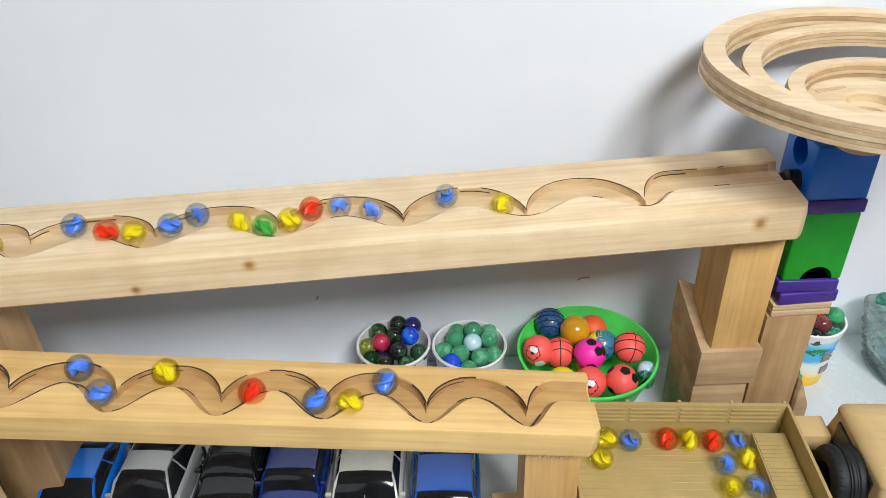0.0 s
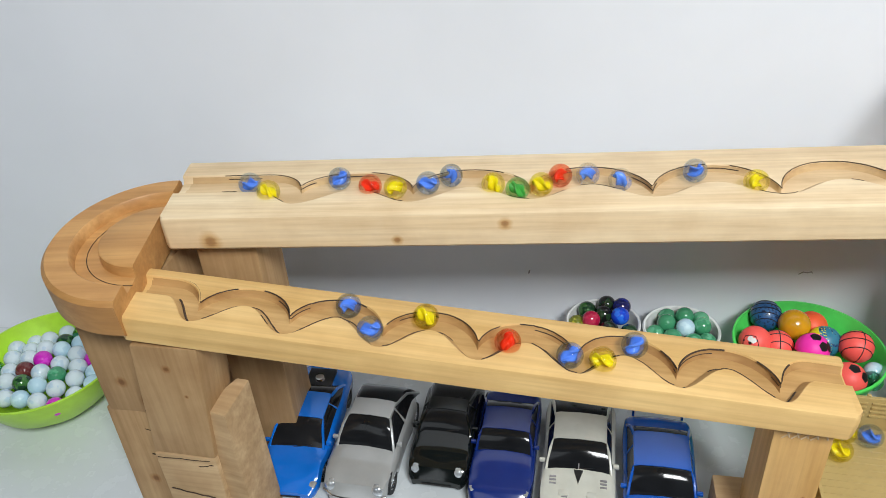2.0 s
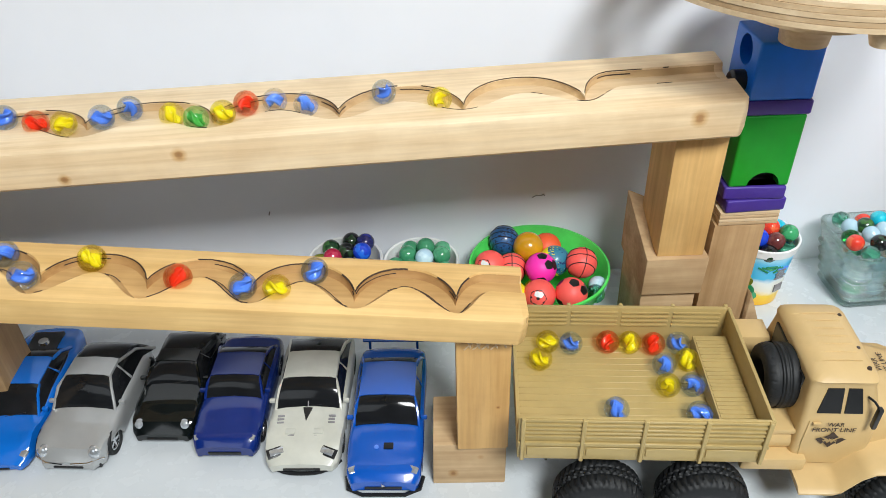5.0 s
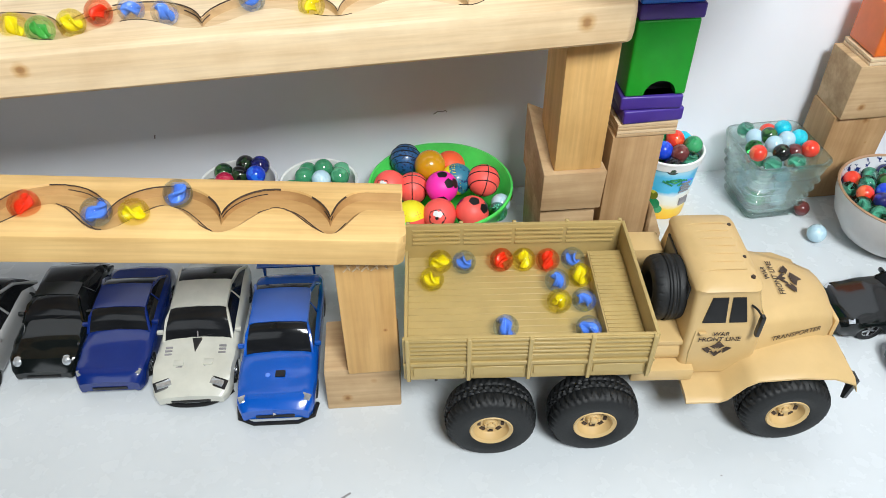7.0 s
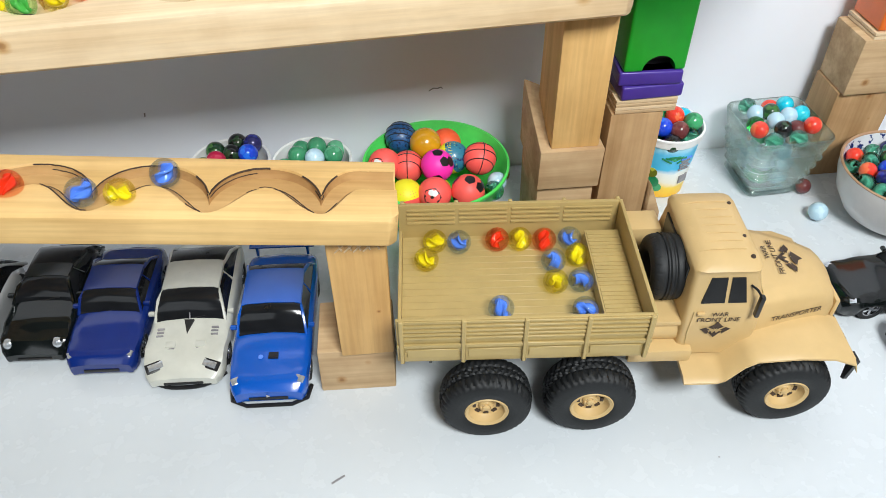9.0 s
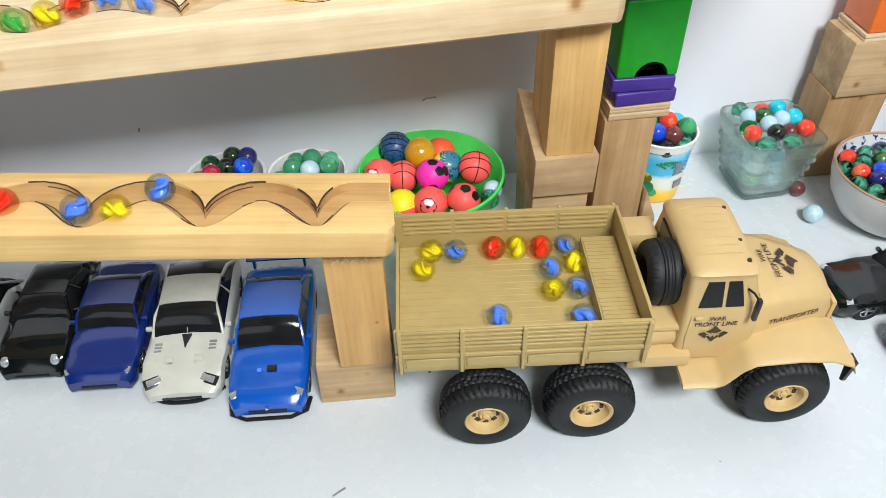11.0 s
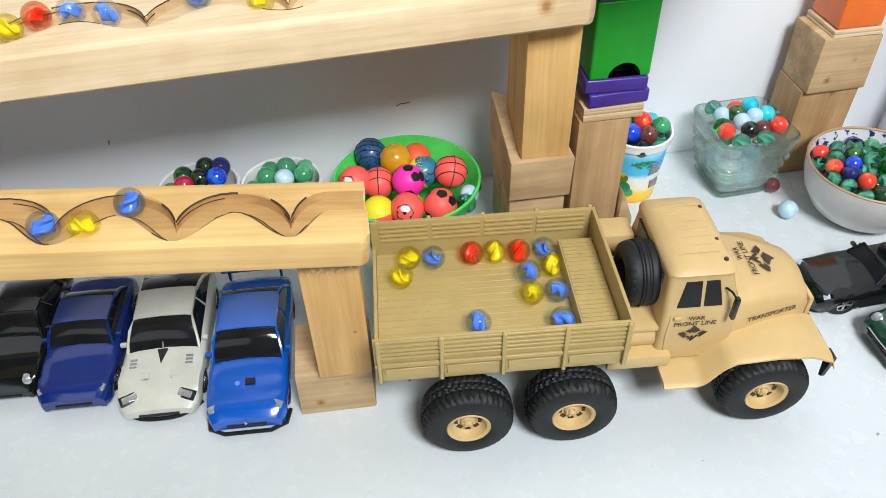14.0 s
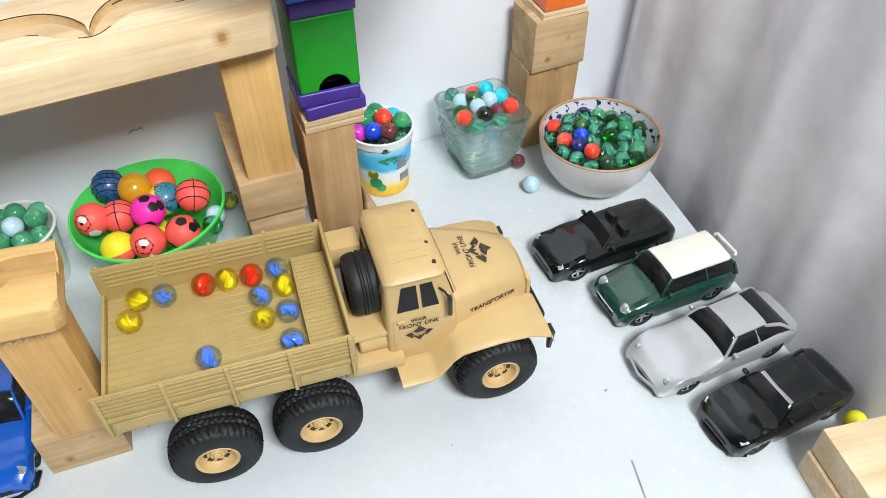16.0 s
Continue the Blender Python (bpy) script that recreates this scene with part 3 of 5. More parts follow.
cube_block("green_cube", "glossy green painted wooden cube with an arched hole", GREEN, 0.1643, 0.2243, 0.046, (CX, CY), 5, [("y", 0.003, 0.0, 0.0125, "arch")])
cube_block("blue_cube", "glossy blue painted wooden cube with round holes", BLUE, 0.2360, 0.2790, 0.046, (CX, CY), 5, [("x", 0.0, 0.030, 0.011, "round")])
bc = bpy.data.objects["blue_cube"]
part("peg", lathe([(0.0, 0), (0.007, 0), (0.008, 0.001), (0.008, 0.010), (0.006, 0.012), (0, 0.012)], 20), BLACK, bc, "small black plastic peg", True, (-0.0215, -0.006, 0.009), (0, -90, 0))


def spiral_funnel():
    """Plywood funnel: an outer ring, a spiral ramp that winds down inside it, and a disc with the drop hole."""
    th = thing("spiral_funnel", "layered birch plywood spiral marble funnel", "marble funnel", (0.864, 1.080, 0.2790), 0, "marble run")

    def band(name, r0, r1, z0, z1, a0, a1, w0, w1, thick, label=""):
        sheets = 5
        h = thick / sheets
        n = max(24, int(abs(a1 - a0) / 5))
        for q in range(sheets):
            secs = []
            for i in range(n + 1):
                k = i / n
                a = radians(a0 + (a1 - a0) * k)
                r, z, w = r0 + (r1 - r0) * k, z0 + (z1 - z0) * k + q * h, w0 + (w1 - w0) * k
                lip = 0.0004 * (q % 2) + (0.0012 if q == sheets - 1 else 0.0)
                ro, ri = r - lip, r - w + lip
                secs.append([(ro * math.cos(a), ro * math.sin(a), z), (ro * math.cos(a), ro * math.sin(a), z + h * 0.92), (ri * math.cos(a), ri * math.sin(a), z + h * 0.92), (ri * math.cos(a), ri * math.sin(a), z)])
            part(name, loft(secs), PLY_EDGE if q % 2 else PLYWOOD, th, label)
    band("rim_layer", 0.114, 0.114, 0.047, 0.047, 0, 360, 0.0165, 0.0165, 0.0155)
    band("ramp_layer", 0.0990, 0.043, 0.045, 0.020, 30, 650, 0.0150, 0.0125, 0.013)
    part("hub", lathe([(0.0110, 0.0), (0.016, 0.0), (0.018, 0.018), (0.040, 0.0195), (0.042, 0.021), (0.042, 0.031), (0.040, 0.033), (0.0175, 0.033), (0.0160, 0.0315), (0.0155, 0.026), (0.0115, 0.024), (0.0110, 0.0)], 56), PLYWOOD, th)
    for a in (190, 268, 330):
        part("peg", lathe([(0, 0), (0.0032, 0.0004), (0.0038, 0.003), (0.0032, 0.007), (0, 0.0075)], 12), PLYWOOD, th, "", True, (math.cos(radians(a)) * 0.0945, math.sin(radians(a)) * 0.0945, 0.050))
    part("slot", boxed(-0.012, 0.012, -0.002, 0.002, 0.0320, 0.0336, 0.0006, Matrix.Translation((-0.020, 0.020, 0)) @ Matrix.Rotation(radians(20), 4, "Z")), PLY_EDGE, th)
    part("drop_peg", lathe([(0, 0), (0.006, 0.002), (0.008, 0.008), (0.007, 0.014), (0, 0.016)], 16), PLYWOOD, th, "", True, (0.0, -0.100, 0.034))


spiral_funnel()

# far tower beside the curtain
block("wooden_block", "tall pine base block of the far tower", 1.052, 1.106, 1.163, 1.205, 0.0, 0.0905, PINE_POST, 4)
block("wooden_block", "pine block with grey stains on the far tower", 1.0535, 1.108, 1.160, 1.205, 0.091, 0.1425, PINE_PALE, 6)
tw = thing("plywood_spacer", "thin layered birch plywood spacer", "wooden block", (1.083, 1.182, 0.143), 6, "wooden blocks")
for k in range(2):
    part("layer", boxed(-0.0225, 0.0225, -0.0215, 0.0215, 0.0035 * k, 0.0035 * k + 0.003, 0.0006), PLYWOOD, tw)
solid("orange_cube", boxed(-0.0205, 0.0205, -0.0205, 0.0205, 0, 0.044, 0.002, None, 0, 3), ORANGE, "glossy orange painted wooden cube", "toy block", (1.083, 1.182, 0.1503), 6, "coloured blocks")
# block pair at the near corner of the table
block("wooden_block", "pale sawn pine block at the table corner", 1.106, 1.158, 0.700, 0.771, 0.0, 0.024, PLYWOOD, -4)
block("wooden_block", "pale sawn pine block stacked on another", 1.108, 1.160, 0.700, 0.772, 0.0244, 0.05, PLYWOOD, -3)

# ---- toy truck ----


def truck_wheel(parent, x, y, z, r, w, side, tan=True):
    """side -1: the outer face looks to -y."""
    wheel = new("wheel")
    wheel.empty_display_size = 0.01
    wheel.parent = parent
    wheel.location = (x, y, z)
    turn = Matrix.Rotation(radians(90 if side < 0 else -90), 4, "X")
    bm, rings, n = bmesh.new(), [], 168
    side = [(0.45, 0.36), (0.47, 0.45), (0.54, 0.50), (0.70, 0.505), (0.80, 0.48)]
    crown = [(0.80 + 0.155 * math.sin(math.pi * 0.5 * k / 7) ** 0.8, 0.48 - 0.48 * (1 - math.cos(math.pi * 0.5 * k / 7))) for k in range(1, 7)]
    flat = [(0.957, 0.42 * (1 - k / 12) - 0.0) for k in range(8, 12)]
    half = side + crown + [(q, min(z, 0.16)) for q, z in flat]
    prof = [(q, -z) for q, z in half] + [(0.96, 0.0)] + [(q, z) for q, z in half[::-1]]
    for q, z in prof:
        row = []
        for i in range(n):
            a = 2 * math.pi * i / n
            up = 0.0
            if q > 0.86:
                if tan:
                    lug = ((i / 4.2) + (1 if z > 0 else 0.5) + 2.2 * abs(z)) % 1.0
                    gap = 0.10 < abs(z) < 0.14
                    up = 0.042 * (1.0 if lug < 0.62 and not gap else 0.0)
                else:
                    up = 0.035 * (0.0 if 0.06 < abs(z) < 0.11 or 0.24 < abs(z) < 0.29 or (abs(z) > 0.3 and (i / 7.0) % 1.0 > 0.8) else 1.0)
            rr = r * (q + up * min(1.0, (q - 0.84) / 0.08 if q > 0.84 else 0.0))
            row.append(bm.verts.new((rr * math.cos(a), rr * math.sin(a), z * w)))
        rings.append(row)
    for a, b in zip(rings, rings[1:] + rings[:1]):
        for i in range(n):
            bm.faces.new((a[i], a[(i + 1) % n], b[(i + 1) % n], b[i]))
    bmesh.ops.recalc_face_normals(bm, faces=bm.faces[:])
    for v in bm.verts:
        v.co = turn @ v.co
    part("tyre", bm, RUBBER, wheel)
    rim = [(0.0, w * 0.30), (r * 0.14, w * 0.30), (r * 0.16, w * 0.26), (r * 0.17, w * 0.2), (r * 0.33, w * 0.24), (r * 0.37, w * 0.33), (r * 0.39, w * 0.43), (r * 0.455, w * 0.475), (r * 0.475, w * 0.45), (r * 0.475, w * 0.1), (r * 0.3, -w * 0.2), (0, -w * 0.2)]
    bm = lathe(rim, 36)
    for v in bm.verts:
        v.co = turn @ v.co
    ob = part("rim", bm, TAN if tan else BLACK, wheel, "tan plastic rim with slots" if tan else "")
    # Dark bars on the uncut rim stand for the slots' shade.
    bm = bmesh.new()
    for i in range(8):
        a = 2 * math.pi * i / 8
        box(bm, -0.0011, 0.0011, -r * 0.06, r * 0.06, w * 0.215, w * 0.250, 0, turn @ Matrix.Rotation(a, 4, "Z") @ Matrix.Translation((r * 0.255, 0, 0)))
    part("rim_slot", bm, DECAL, wheel, "dark bars for the shade in the rim slots", False)
    bm = lathe([(0, w * 0.36), (r * 0.06, w * 0.355), (r * 0.085, w * 0.33), (r * 0.085, w * 0.28)], 14)
    for i in range(6):
        a = 2 * math.pi * i / 6
        lathe([(0, w * 0.335), (r * 0.025, w * 0.33), (r * 0.028, w * 0.29)], 8, Matrix.Translation((r * 0.115 * math.cos(a), r * 0.115 * math.sin(a), 0)), bm)
    for v in bm.verts:
        v.co = turn @ v.co
    part("hub_nut", bm, TAN, wheel)
    return wheel


def emblem(parent, m, s):
    """Dark splintered mountain mark."""
    bm = bmesh.new()
    for pts in (((-1.25, 0.05), (-0.62, 0.62), (-0.50, 0.34), (-0.66, 0.22), (-0.40, 0.18), (-0.82, -0.12)), ((-0.52, 0.40), (0.0, 1.0), (0.52, 0.40), (0.34, 0.30), (0.16, 0.56), (0.02, 0.30), (-0.16, 0.58), (-0.34, 0.30)), ((1.25, 0.05), (0.62, 0.62), (0.50, 0.34), (0.66, 0.22), (0.40, 0.18), (0.82, -0.12)), ((-0.62, -0.18), (-0.10, 0.12), (-0.18, -0.10), (0.0, 0.06), (0.18, -0.10), (0.10, 0.12), (0.62, -0.18), (0.0, -0.78), (-0.16, -0.44))):
        a = [bm.verts.new((x * s, y * s, 0.0)) for x, y in pts]
        b = [bm.verts.new((x * s, y * s, 0.00012)) for x, y in pts]
        bm.faces.new(b)
        for i in range(len(a)):
            j = (i + 1) % len(a)
            bm.faces.new((a[i], a[j], b[j], b[i]))
    ob = part("emblem", bm, DECAL, parent, "dark printed splinter emblem", False)
    ob.matrix_basis = m
    return ob


def toy_truck():
    th = thing("toy_truck", "tan plastic six-wheeled toy army truck with big black tyres", "toy truck", (0.6725, 0.8895, 0.0), 0.6)
    L, W, Z0, Z1 = 0.158, 0.1085, 0.0715, 0.1095
    t = 0.0024
    bed = part("bed_floor", boxed(0, L, 0, W, Z0, 0.0790, 0.0006), TAN_BED, th, "olive tan planked bed")
    plank_h = W / 18
    for k in range(18):
        part("plank", boxed(t, L - t, k * plank_h + 0.00004, (k + 1) * plank_h - 0.00004, 0.0790, 0.0796, 0.0002, seg=1), TAN_BED, bed)

    def side_panel(name, y, out):
        p = part(name, boxed(0, L, y, y + t, 0.0790, Z1, 0.0005), TAN_BED, th)
        yo = y if out < 0 else y + t
        o = -1 if out > 0 else 1
        face = yo - 0.0
        bm = bmesh.new()
        for z in (0.0935, 0.0970, 0.1005, 0.1045, 0.1082):
            box(bm, 0.004, L - 0.002, face - (0.0012 if out < 0 else 0), face + (0.0012 if out > 0 else 0), z - 0.0009, z + 0.0009, 0.0003, seg=1)
        box(bm, 0.0, L, face - (0.0018 if out < 0 else 0), face + (0.0018 if out > 0 else 0), 0.0855, 0.0885, 0.0004, seg=1)
        part("slat", bm, TAN_BED, p, "", True)
        for k in range(5):
            x = 0.003 + k * (L - 0.006) / 4
            part("post", boxed(x - 0.0014, x + 0.0014, face - (0.0026 if out < 0 else 0), face + (0.0026 if out > 0 else 0), Z0, Z1 + 0.0008, 0.0005, seg=1), TAN_BED, p)
        for k in range(4):
            x = 0.006 + k * (L - 0.006) / 4
            part("panel", boxed(x, x + (L - 0.03) / 4, face - (0.0009 if out < 0 else 0), face + (0.0009 if out > 0 else 0), 0.0755, 0.0830, 0.0004, seg=1), TAN_BED, p)
        return p

    near = side_panel("near_side", 0.0, -1)
    far = side_panel("far_side", W - t, 1)
    bm = bmesh.new()
    for z in (0.0935, 0.0975, 0.1015, 0.1055):
        for k in range(4):
            x = 0.006 + k * (L - 0.01) / 4
            box(bm, x, x + (L - 0.022) / 4, W - t - 0.0012, W - t, z - 0.0006, z + 0.0006)
    part("inner_slat", bm, TAN_BED, far)
    part("headboard", boxed(L - t, L, 0.0005, W - 0.0005, 0.0790, Z1 + 0.0004, 0.0005), TAN_BED, th)
    part("tailboard_frame", boxed(0, t, 0.0005, W - 0.0005, 0.0790, 0.0860, 0.0005), TAN_BED, th)
    part("skirt", boxed(0.001, L - 0.001, 0.001, W - 0.001, Z0 - 0.002, Z0, 0.0005), TAN_BED, th)
    bench = part("bench", boxed(0.131, L - t - 0.0003, 0.013, W - 0.012, 0.0797, 0.0918, 0.0006), TAN_BED, th)
    for k in range(3):
        y = 0.0145 + k * 0.0275
        bm = bmesh.new()
        for q in range(7):
            box(bm, 0.1322, L - t - 0.0015, y + q * 0.0036, y + q * 0.0036 + 0.0029, 0.0918, 0.0924)
        part("seat_slats", bm, TAN_BED, bench)
    # chassis
    bm = boxed(0.012, 0.285, 0.036, 0.076, 0.050, 0.066, 0.001)
    box(bm, 0.045, 0.070, 0.02, 0.09, 0.025, 0.036, 0.003)
    box(bm, 0.113, 0.138, 0.02, 0.09, 0.025, 0.036, 0.003)
    box(bm, 0.252, 0.274, 0.02, 0.09, 0.025, 0.036, 0.003)
    box(bm, 0.02, 0.15, 0.012, 0.10, 0.062, 0.0692, 0.001)
    part("chassis", bm, BLACK, th, "black plastic chassis and axles")
    part("mudflap", boxed(0.0195, 0.0215, 0.010, 0.016, 0.056, 0.0692, 0.0004), BLACK, th)
    for x, y in ((0.0565, 0.0), (0.1260, 0.002), (0.2575, 0.0065)):
        truck_wheel(th, x, y, 0.0308, 0.0308, 0.027, -1)
        truck_wheel(th, x, 0.1065, 0.0305, 0.0308, 0.027, 1)
    # between bed and cab
    part("fuel_tank", lathe([(0, 0), (0.0105, 0), (0.0115, 0.001), (0.0115, 0.022), (0.0105, 0.023), (0, 0.023)], 24, Matrix.Translation((0.163, 0.030, 0.068)) @ Matrix.Rotation(radians(90), 4, "Y") @ Matrix.Translation((0, 0, 0))), TAN, th)
    part("side_step", boxed(0.150, 0.192, 0.010, 0.030, 0.0505, 0.0615, 0.002), TAN, th)
    part("spare_carrier", boxed(0.159, 0.193, 0.018, 0.062, 0.0775, 0.0815, 0.001), TAN, th)
    part("tool_box", boxed(0.1585, 0.181, 0.083, 0.103, 0.084, 0.1035, 0.0012), TAN, th)
    sp = truck_wheel(th, 0.1745, 0.050, 0.1005, 0.0225, 0.024, -1, False)
    sp.name = "spare_wheel"
    sp.rotation_euler = (0, 0, radians(90))
    # cab: a loft from floor to roof
    def ring(x0, x1, y0, y1, z, r=0.004):
        pts = []
        for cx, cy, a0 in ((x1 - r, y1 - r, 0), (x0 + r, y1 - r, 90), (x0 + r, y0 + r, 180), (x1 - r, y0 + r, 270)):
            for k in range(4):
                a = radians(a0 + 30 * k)
                pts.append((cx + r * math.cos(a), cy + r * math.sin(a), z))
        return pts
    cab = part("cab", loft([ring(0.186, 0.237, 0.016, 0.098, 0.052), ring(0.186, 0.238, 0.0145, 0.0995, 0.075), ring(0.186, 0.237, 0.0155, 0.0985, 0.097), ring(0.187, 0.231, 0.021, 0.093, 0.119), ring(0.1865, 0.2305, 0.0205, 0.0935, 0.1225), ring(0.187, 0.231, 0.0195, 0.0945, 0.1245, 0.006), ring(0.190, 0.229, 0.024, 0.090, 0.1285, 0.009), ring(0.198, 0.222, 0.036, 0.078, 0.1302, 0.009)]), TAN, th, "tan cab")
    for k in range(7):
        y = 0.034 + k * 0.0075
        part("roof_rib", tube([(0.191, y, 0.1284), (0.2, y, 0.1302), (0.213, y, 0.1306), (0.222, y, 0.1302)], 0.00042, 6), TAN, cab)
    for y in (0.028, 0.046, 0.078):
        part("roof_lamp", lathe([(0, 0.0016), (0.0012, 0.0013), (0.0017, 0)], 10), DECAL, cab, "small brown roof rivet", True, (0.2245, y, 0.1288))

    def window(a, b, c, d, y0, y1, mat=BLACK, nm="side_window"):
        """A black plate for a shaded opening in the sloping cab side, between four (x, z) corners."""
        secs = []
        for off in (-0.0004, 0.0008):
            secs.append([(x, y + off, z) for (x, z), y in zip((a, b, c, d), (y0, y0, y1, y1))])
        return part(nm, loft(secs), mat, cab, "black plate for a shaded window opening", False)
    window((0.194, 0.1010), (0.2095, 0.1010), (0.2090, 0.1185), (0.1985, 0.1185), 0.0160, 0.0206)
    window((0.2120, 0.1010), (0.2240, 0.1010), (0.2205, 0.1185), (0.2118, 0.1185), 0.0160, 0.0206)
    # The cab is solid: black plates stand for its inner shade here too.
    part("rear_window", boxed(0.1855, 0.188, 0.030, 0.084, 0.098, 0.118, 0.001), BLACK, cab, "black plate for the shaded rear opening", False)
    secs = [[(0.2378, 0.024, 0.0985), (0.2378, 0.090, 0.0985), (0.2322, 0.087, 0.118), (0.2322, 0.027, 0.118)], [(0.235, 0.024, 0.0985), (0.235, 0.090, 0.0985), (0.2295, 0.087, 0.118), (0.2295, 0.027, 0.118)]]
    part("windscreen", loft(secs), BLACK, cab, "black plate for the shaded windscreen opening", False)
    part("mirror", boxed(0.2285, 0.2315, 0.0085, 0.0125, 0.094, 0.112, 0.001), BLACK, cab, "black door mirror")
    part("mirror_arm", tube([(0.2295, 0.0105, 0.111), (0.2275, 0.015, 0.113), (0.225, 0.019, 0.113)], 0.0008, 6), BLACK, cab)
    part("door_seam", tube([(0.191, 0.0150, 0.094), (0.190, 0.0142, 0.075), (0.192, 0.0157, 0.058)], 0.0003, 5), TAN_BED, cab)
    part("door_handle", boxed(0.193, 0.198, 0.0128, 0.0150, 0.0925, 0.0940, 0.0004), TAN, cab)
    # bonnet
    def bon(x, y0, y1, z0, z1, c):
        return [(x, y0, z0), (x, y0, z1 - c), (x, y0 + c * 0.5, z1 - c * 0.35), (x, y0 + c * 1.6, z1), (x, 0.5 * (y0 + y1), z1 + 0.0012), (x, y1 - c * 1.6, z1), (x, y1 - c * 0.5, z1 - c * 0.35), (x, y1, z1 - c), (x, y1, z0)]
    bonnet = part("bonnet", loft([bon(0.234, 0.018, 0.096, 0.058, 0.0985, 0.006), bon(0.255, 0.023, 0.091, 0.056, 0.098, 0.007), bon(0.280, 0.029, 0.085, 0.055, 0.0945, 0.008), bon(0.295, 0.032, 0.082, 0.055, 0.0905, 0.010), bon(0.300, 0.036, 0.078, 0.056, 0.084, 0.010)]), TAN, th)
    part("bonnet_seam", tube([(0.2395, 0.020, 0.0915), (0.2395, 0.027, 0.0985), (0.2395, 0.057, 0.1002), (0.2395, 0.087, 0.0985)], 0.0003, 5), TAN_BED, bonnet)
    # wings: swept sheets over the front wheels
    for s, y0, y1 in ((1, -0.004, 0.034), (-1, 0.080, 0.118)):
        prof = [(0.190, 0.0475), (0.213, 0.0475), (0.2185, 0.050), (0.2285, 0.0635), (0.236, 0.0685), (0.265, 0.0705), (0.288, 0.0690), (0.304, 0.0625), (0.307, 0.0555)]
        secs = []
        for x, z in prof:
            secs.append([(x, y0 if s > 0 else y1, z - 0.004), (x, y0 if s > 0 else y1, z - 0.0025), (x, (y0 + 0.004) if s > 0 else (y1 - 0.004), z), (x, y1 if s > 0 else y0, z + 0.0012), (x, y1 if s > 0 else y0, z - 0.002)])
        part("wing", loft(secs), TAN, th, "swept tan front wing")
        part("wing_flap", loft([[(0.3065, (y0 + 0.004) if s > 0 else (y1 - 0.004), 0.058), (0.3065, (y0 + 0.013) if s > 0 else (y1 - 0.013), 0.058), (0.3065, (y0 + 0.010) if s > 0 else (y1 - 0.010), 0.034), (0.3065, (y0 + 0.007) if s > 0 else (y1 - 0.007), 0.036)], [(0.309, (y0 + 0.004) if s > 0 else (y1 - 0.004), 0.058), (0.309, (y0 + 0.013) if s > 0 else (y1 - 0.013), 0.058), (0.309, (y0 + 0.010) if s > 0 else (y1 - 0.010), 0.034), (0.309, (y0 + 0.007) if s > 0 else (y1 - 0.007), 0.036)]]), BLACK, th, "black pointed mud flap")
    part("grille", boxed(0.299, 0.3025, 0.034, 0.080, 0.056, 0.080, 0.0015), TAN, th)
    part("bumper", boxed(0.303, 0.310, 0.020, 0.094, 0.046, 0.056, 0.0015), BLACK, th)
    # print: on the door, the bonnet's top and the bonnet's side
    door = Matrix.Translation((0.2085, 0.0143, 0.084)) @ Matrix.Rotation(radians(88), 4, "X")
    words("WAR", 0.0050, DECAL, cab, door @ Matrix.Translation((0, 0.0080, 0.0006)))
    words("FRONT LINE", 0.0052, DECAL, cab, door @ Matrix.Translation((0, 0.0030, 0.0004)))
    emblem(cab, door @ Matrix.Translation((0, -0.0050, 0.0003)) @ Matrix.Scale(-1, 4, (0, 1, 0)), 0.0082)
    topm = Matrix.Translation((0.268, 0.057, 0.0985)) @ Matrix.Rotation(radians(6), 4, "Y") @ Matrix.Rotation(radians(90), 4, "Z")
    words("WAR", 0.0054, DECAL, bonnet, topm @ Matrix.Translation((0.004, 0.0155, 0.0003)))
    words("FRONT LINE", 0.0058, DECAL, bonnet, topm @ Matrix.Translation((0, 0.0095, 0.0003)))
    emblem(bonnet, topm @ Matrix.Translation((0, -0.002, -0.0002)), 0.0105)
    words("TRANSPORTER", 0.0058, DECAL, bonnet, Matrix.Translation((0.268, 0.0248, 0.0785)) @ Matrix.Rotation(radians(13), 4, "Z") @ Matrix.Rotation(radians(88), 4, "X"))

    for ch in th.children:
        if ch.name.split(".")[0] in ("cab", "bonnet", "wing", "wing_flap", "grille", "bumper"):
            ch.scale.x = 0.955
            ch.location.x = 0.0045


toy_truck()

# ---- toy cars ----
PAINTS = {
    "azure": plain("azure_car_paint", (0.003, 0.15, 0.62), 0.22, coat=0.6, bump=0, spot=0.06),
    "silver": plain("silver_car_paint", (0.54, 0.55, 0.56), 0.28, metal=0.45, coat=0.8, bump=0, spot=0.06),
    "pewter": plain("pewter_car_paint", (0.42, 0.43, 0.43), 0.30, metal=0.3, coat=0.8, bump=0, spot=0.06),
    "black": plain("black_car_paint", (0.005, 0.007, 0.007), 0.12, coat=0.3, bump=0, spot=0.2),
    "navy": plain("navy_car_paint", (0.004, 0.022, 0.17), 0.2, coat=0.6, bump=0, spot=0.08),
    "cream": plain("worn_white_car_paint", (0.58, 0.58, 0.51), 0.3, coat=0.5, bump=0, spot=0.10),
    "royal": plain("royal_blue_car_paint", (0.002, 0.090, 0.48), 0.2, coat=0.6, bump=0, spot=0.06),
    "forest": plain("forest_green_car_paint", (0.008, 0.055, 0.035), 0.2, coat=1.0, bump=0, spot=0.1),
    "ivory": plain("ivory_roof_paint", (0.80, 0.78, 0.68), 0.25, coat=0.6, bump=0, spot=0.05),
}


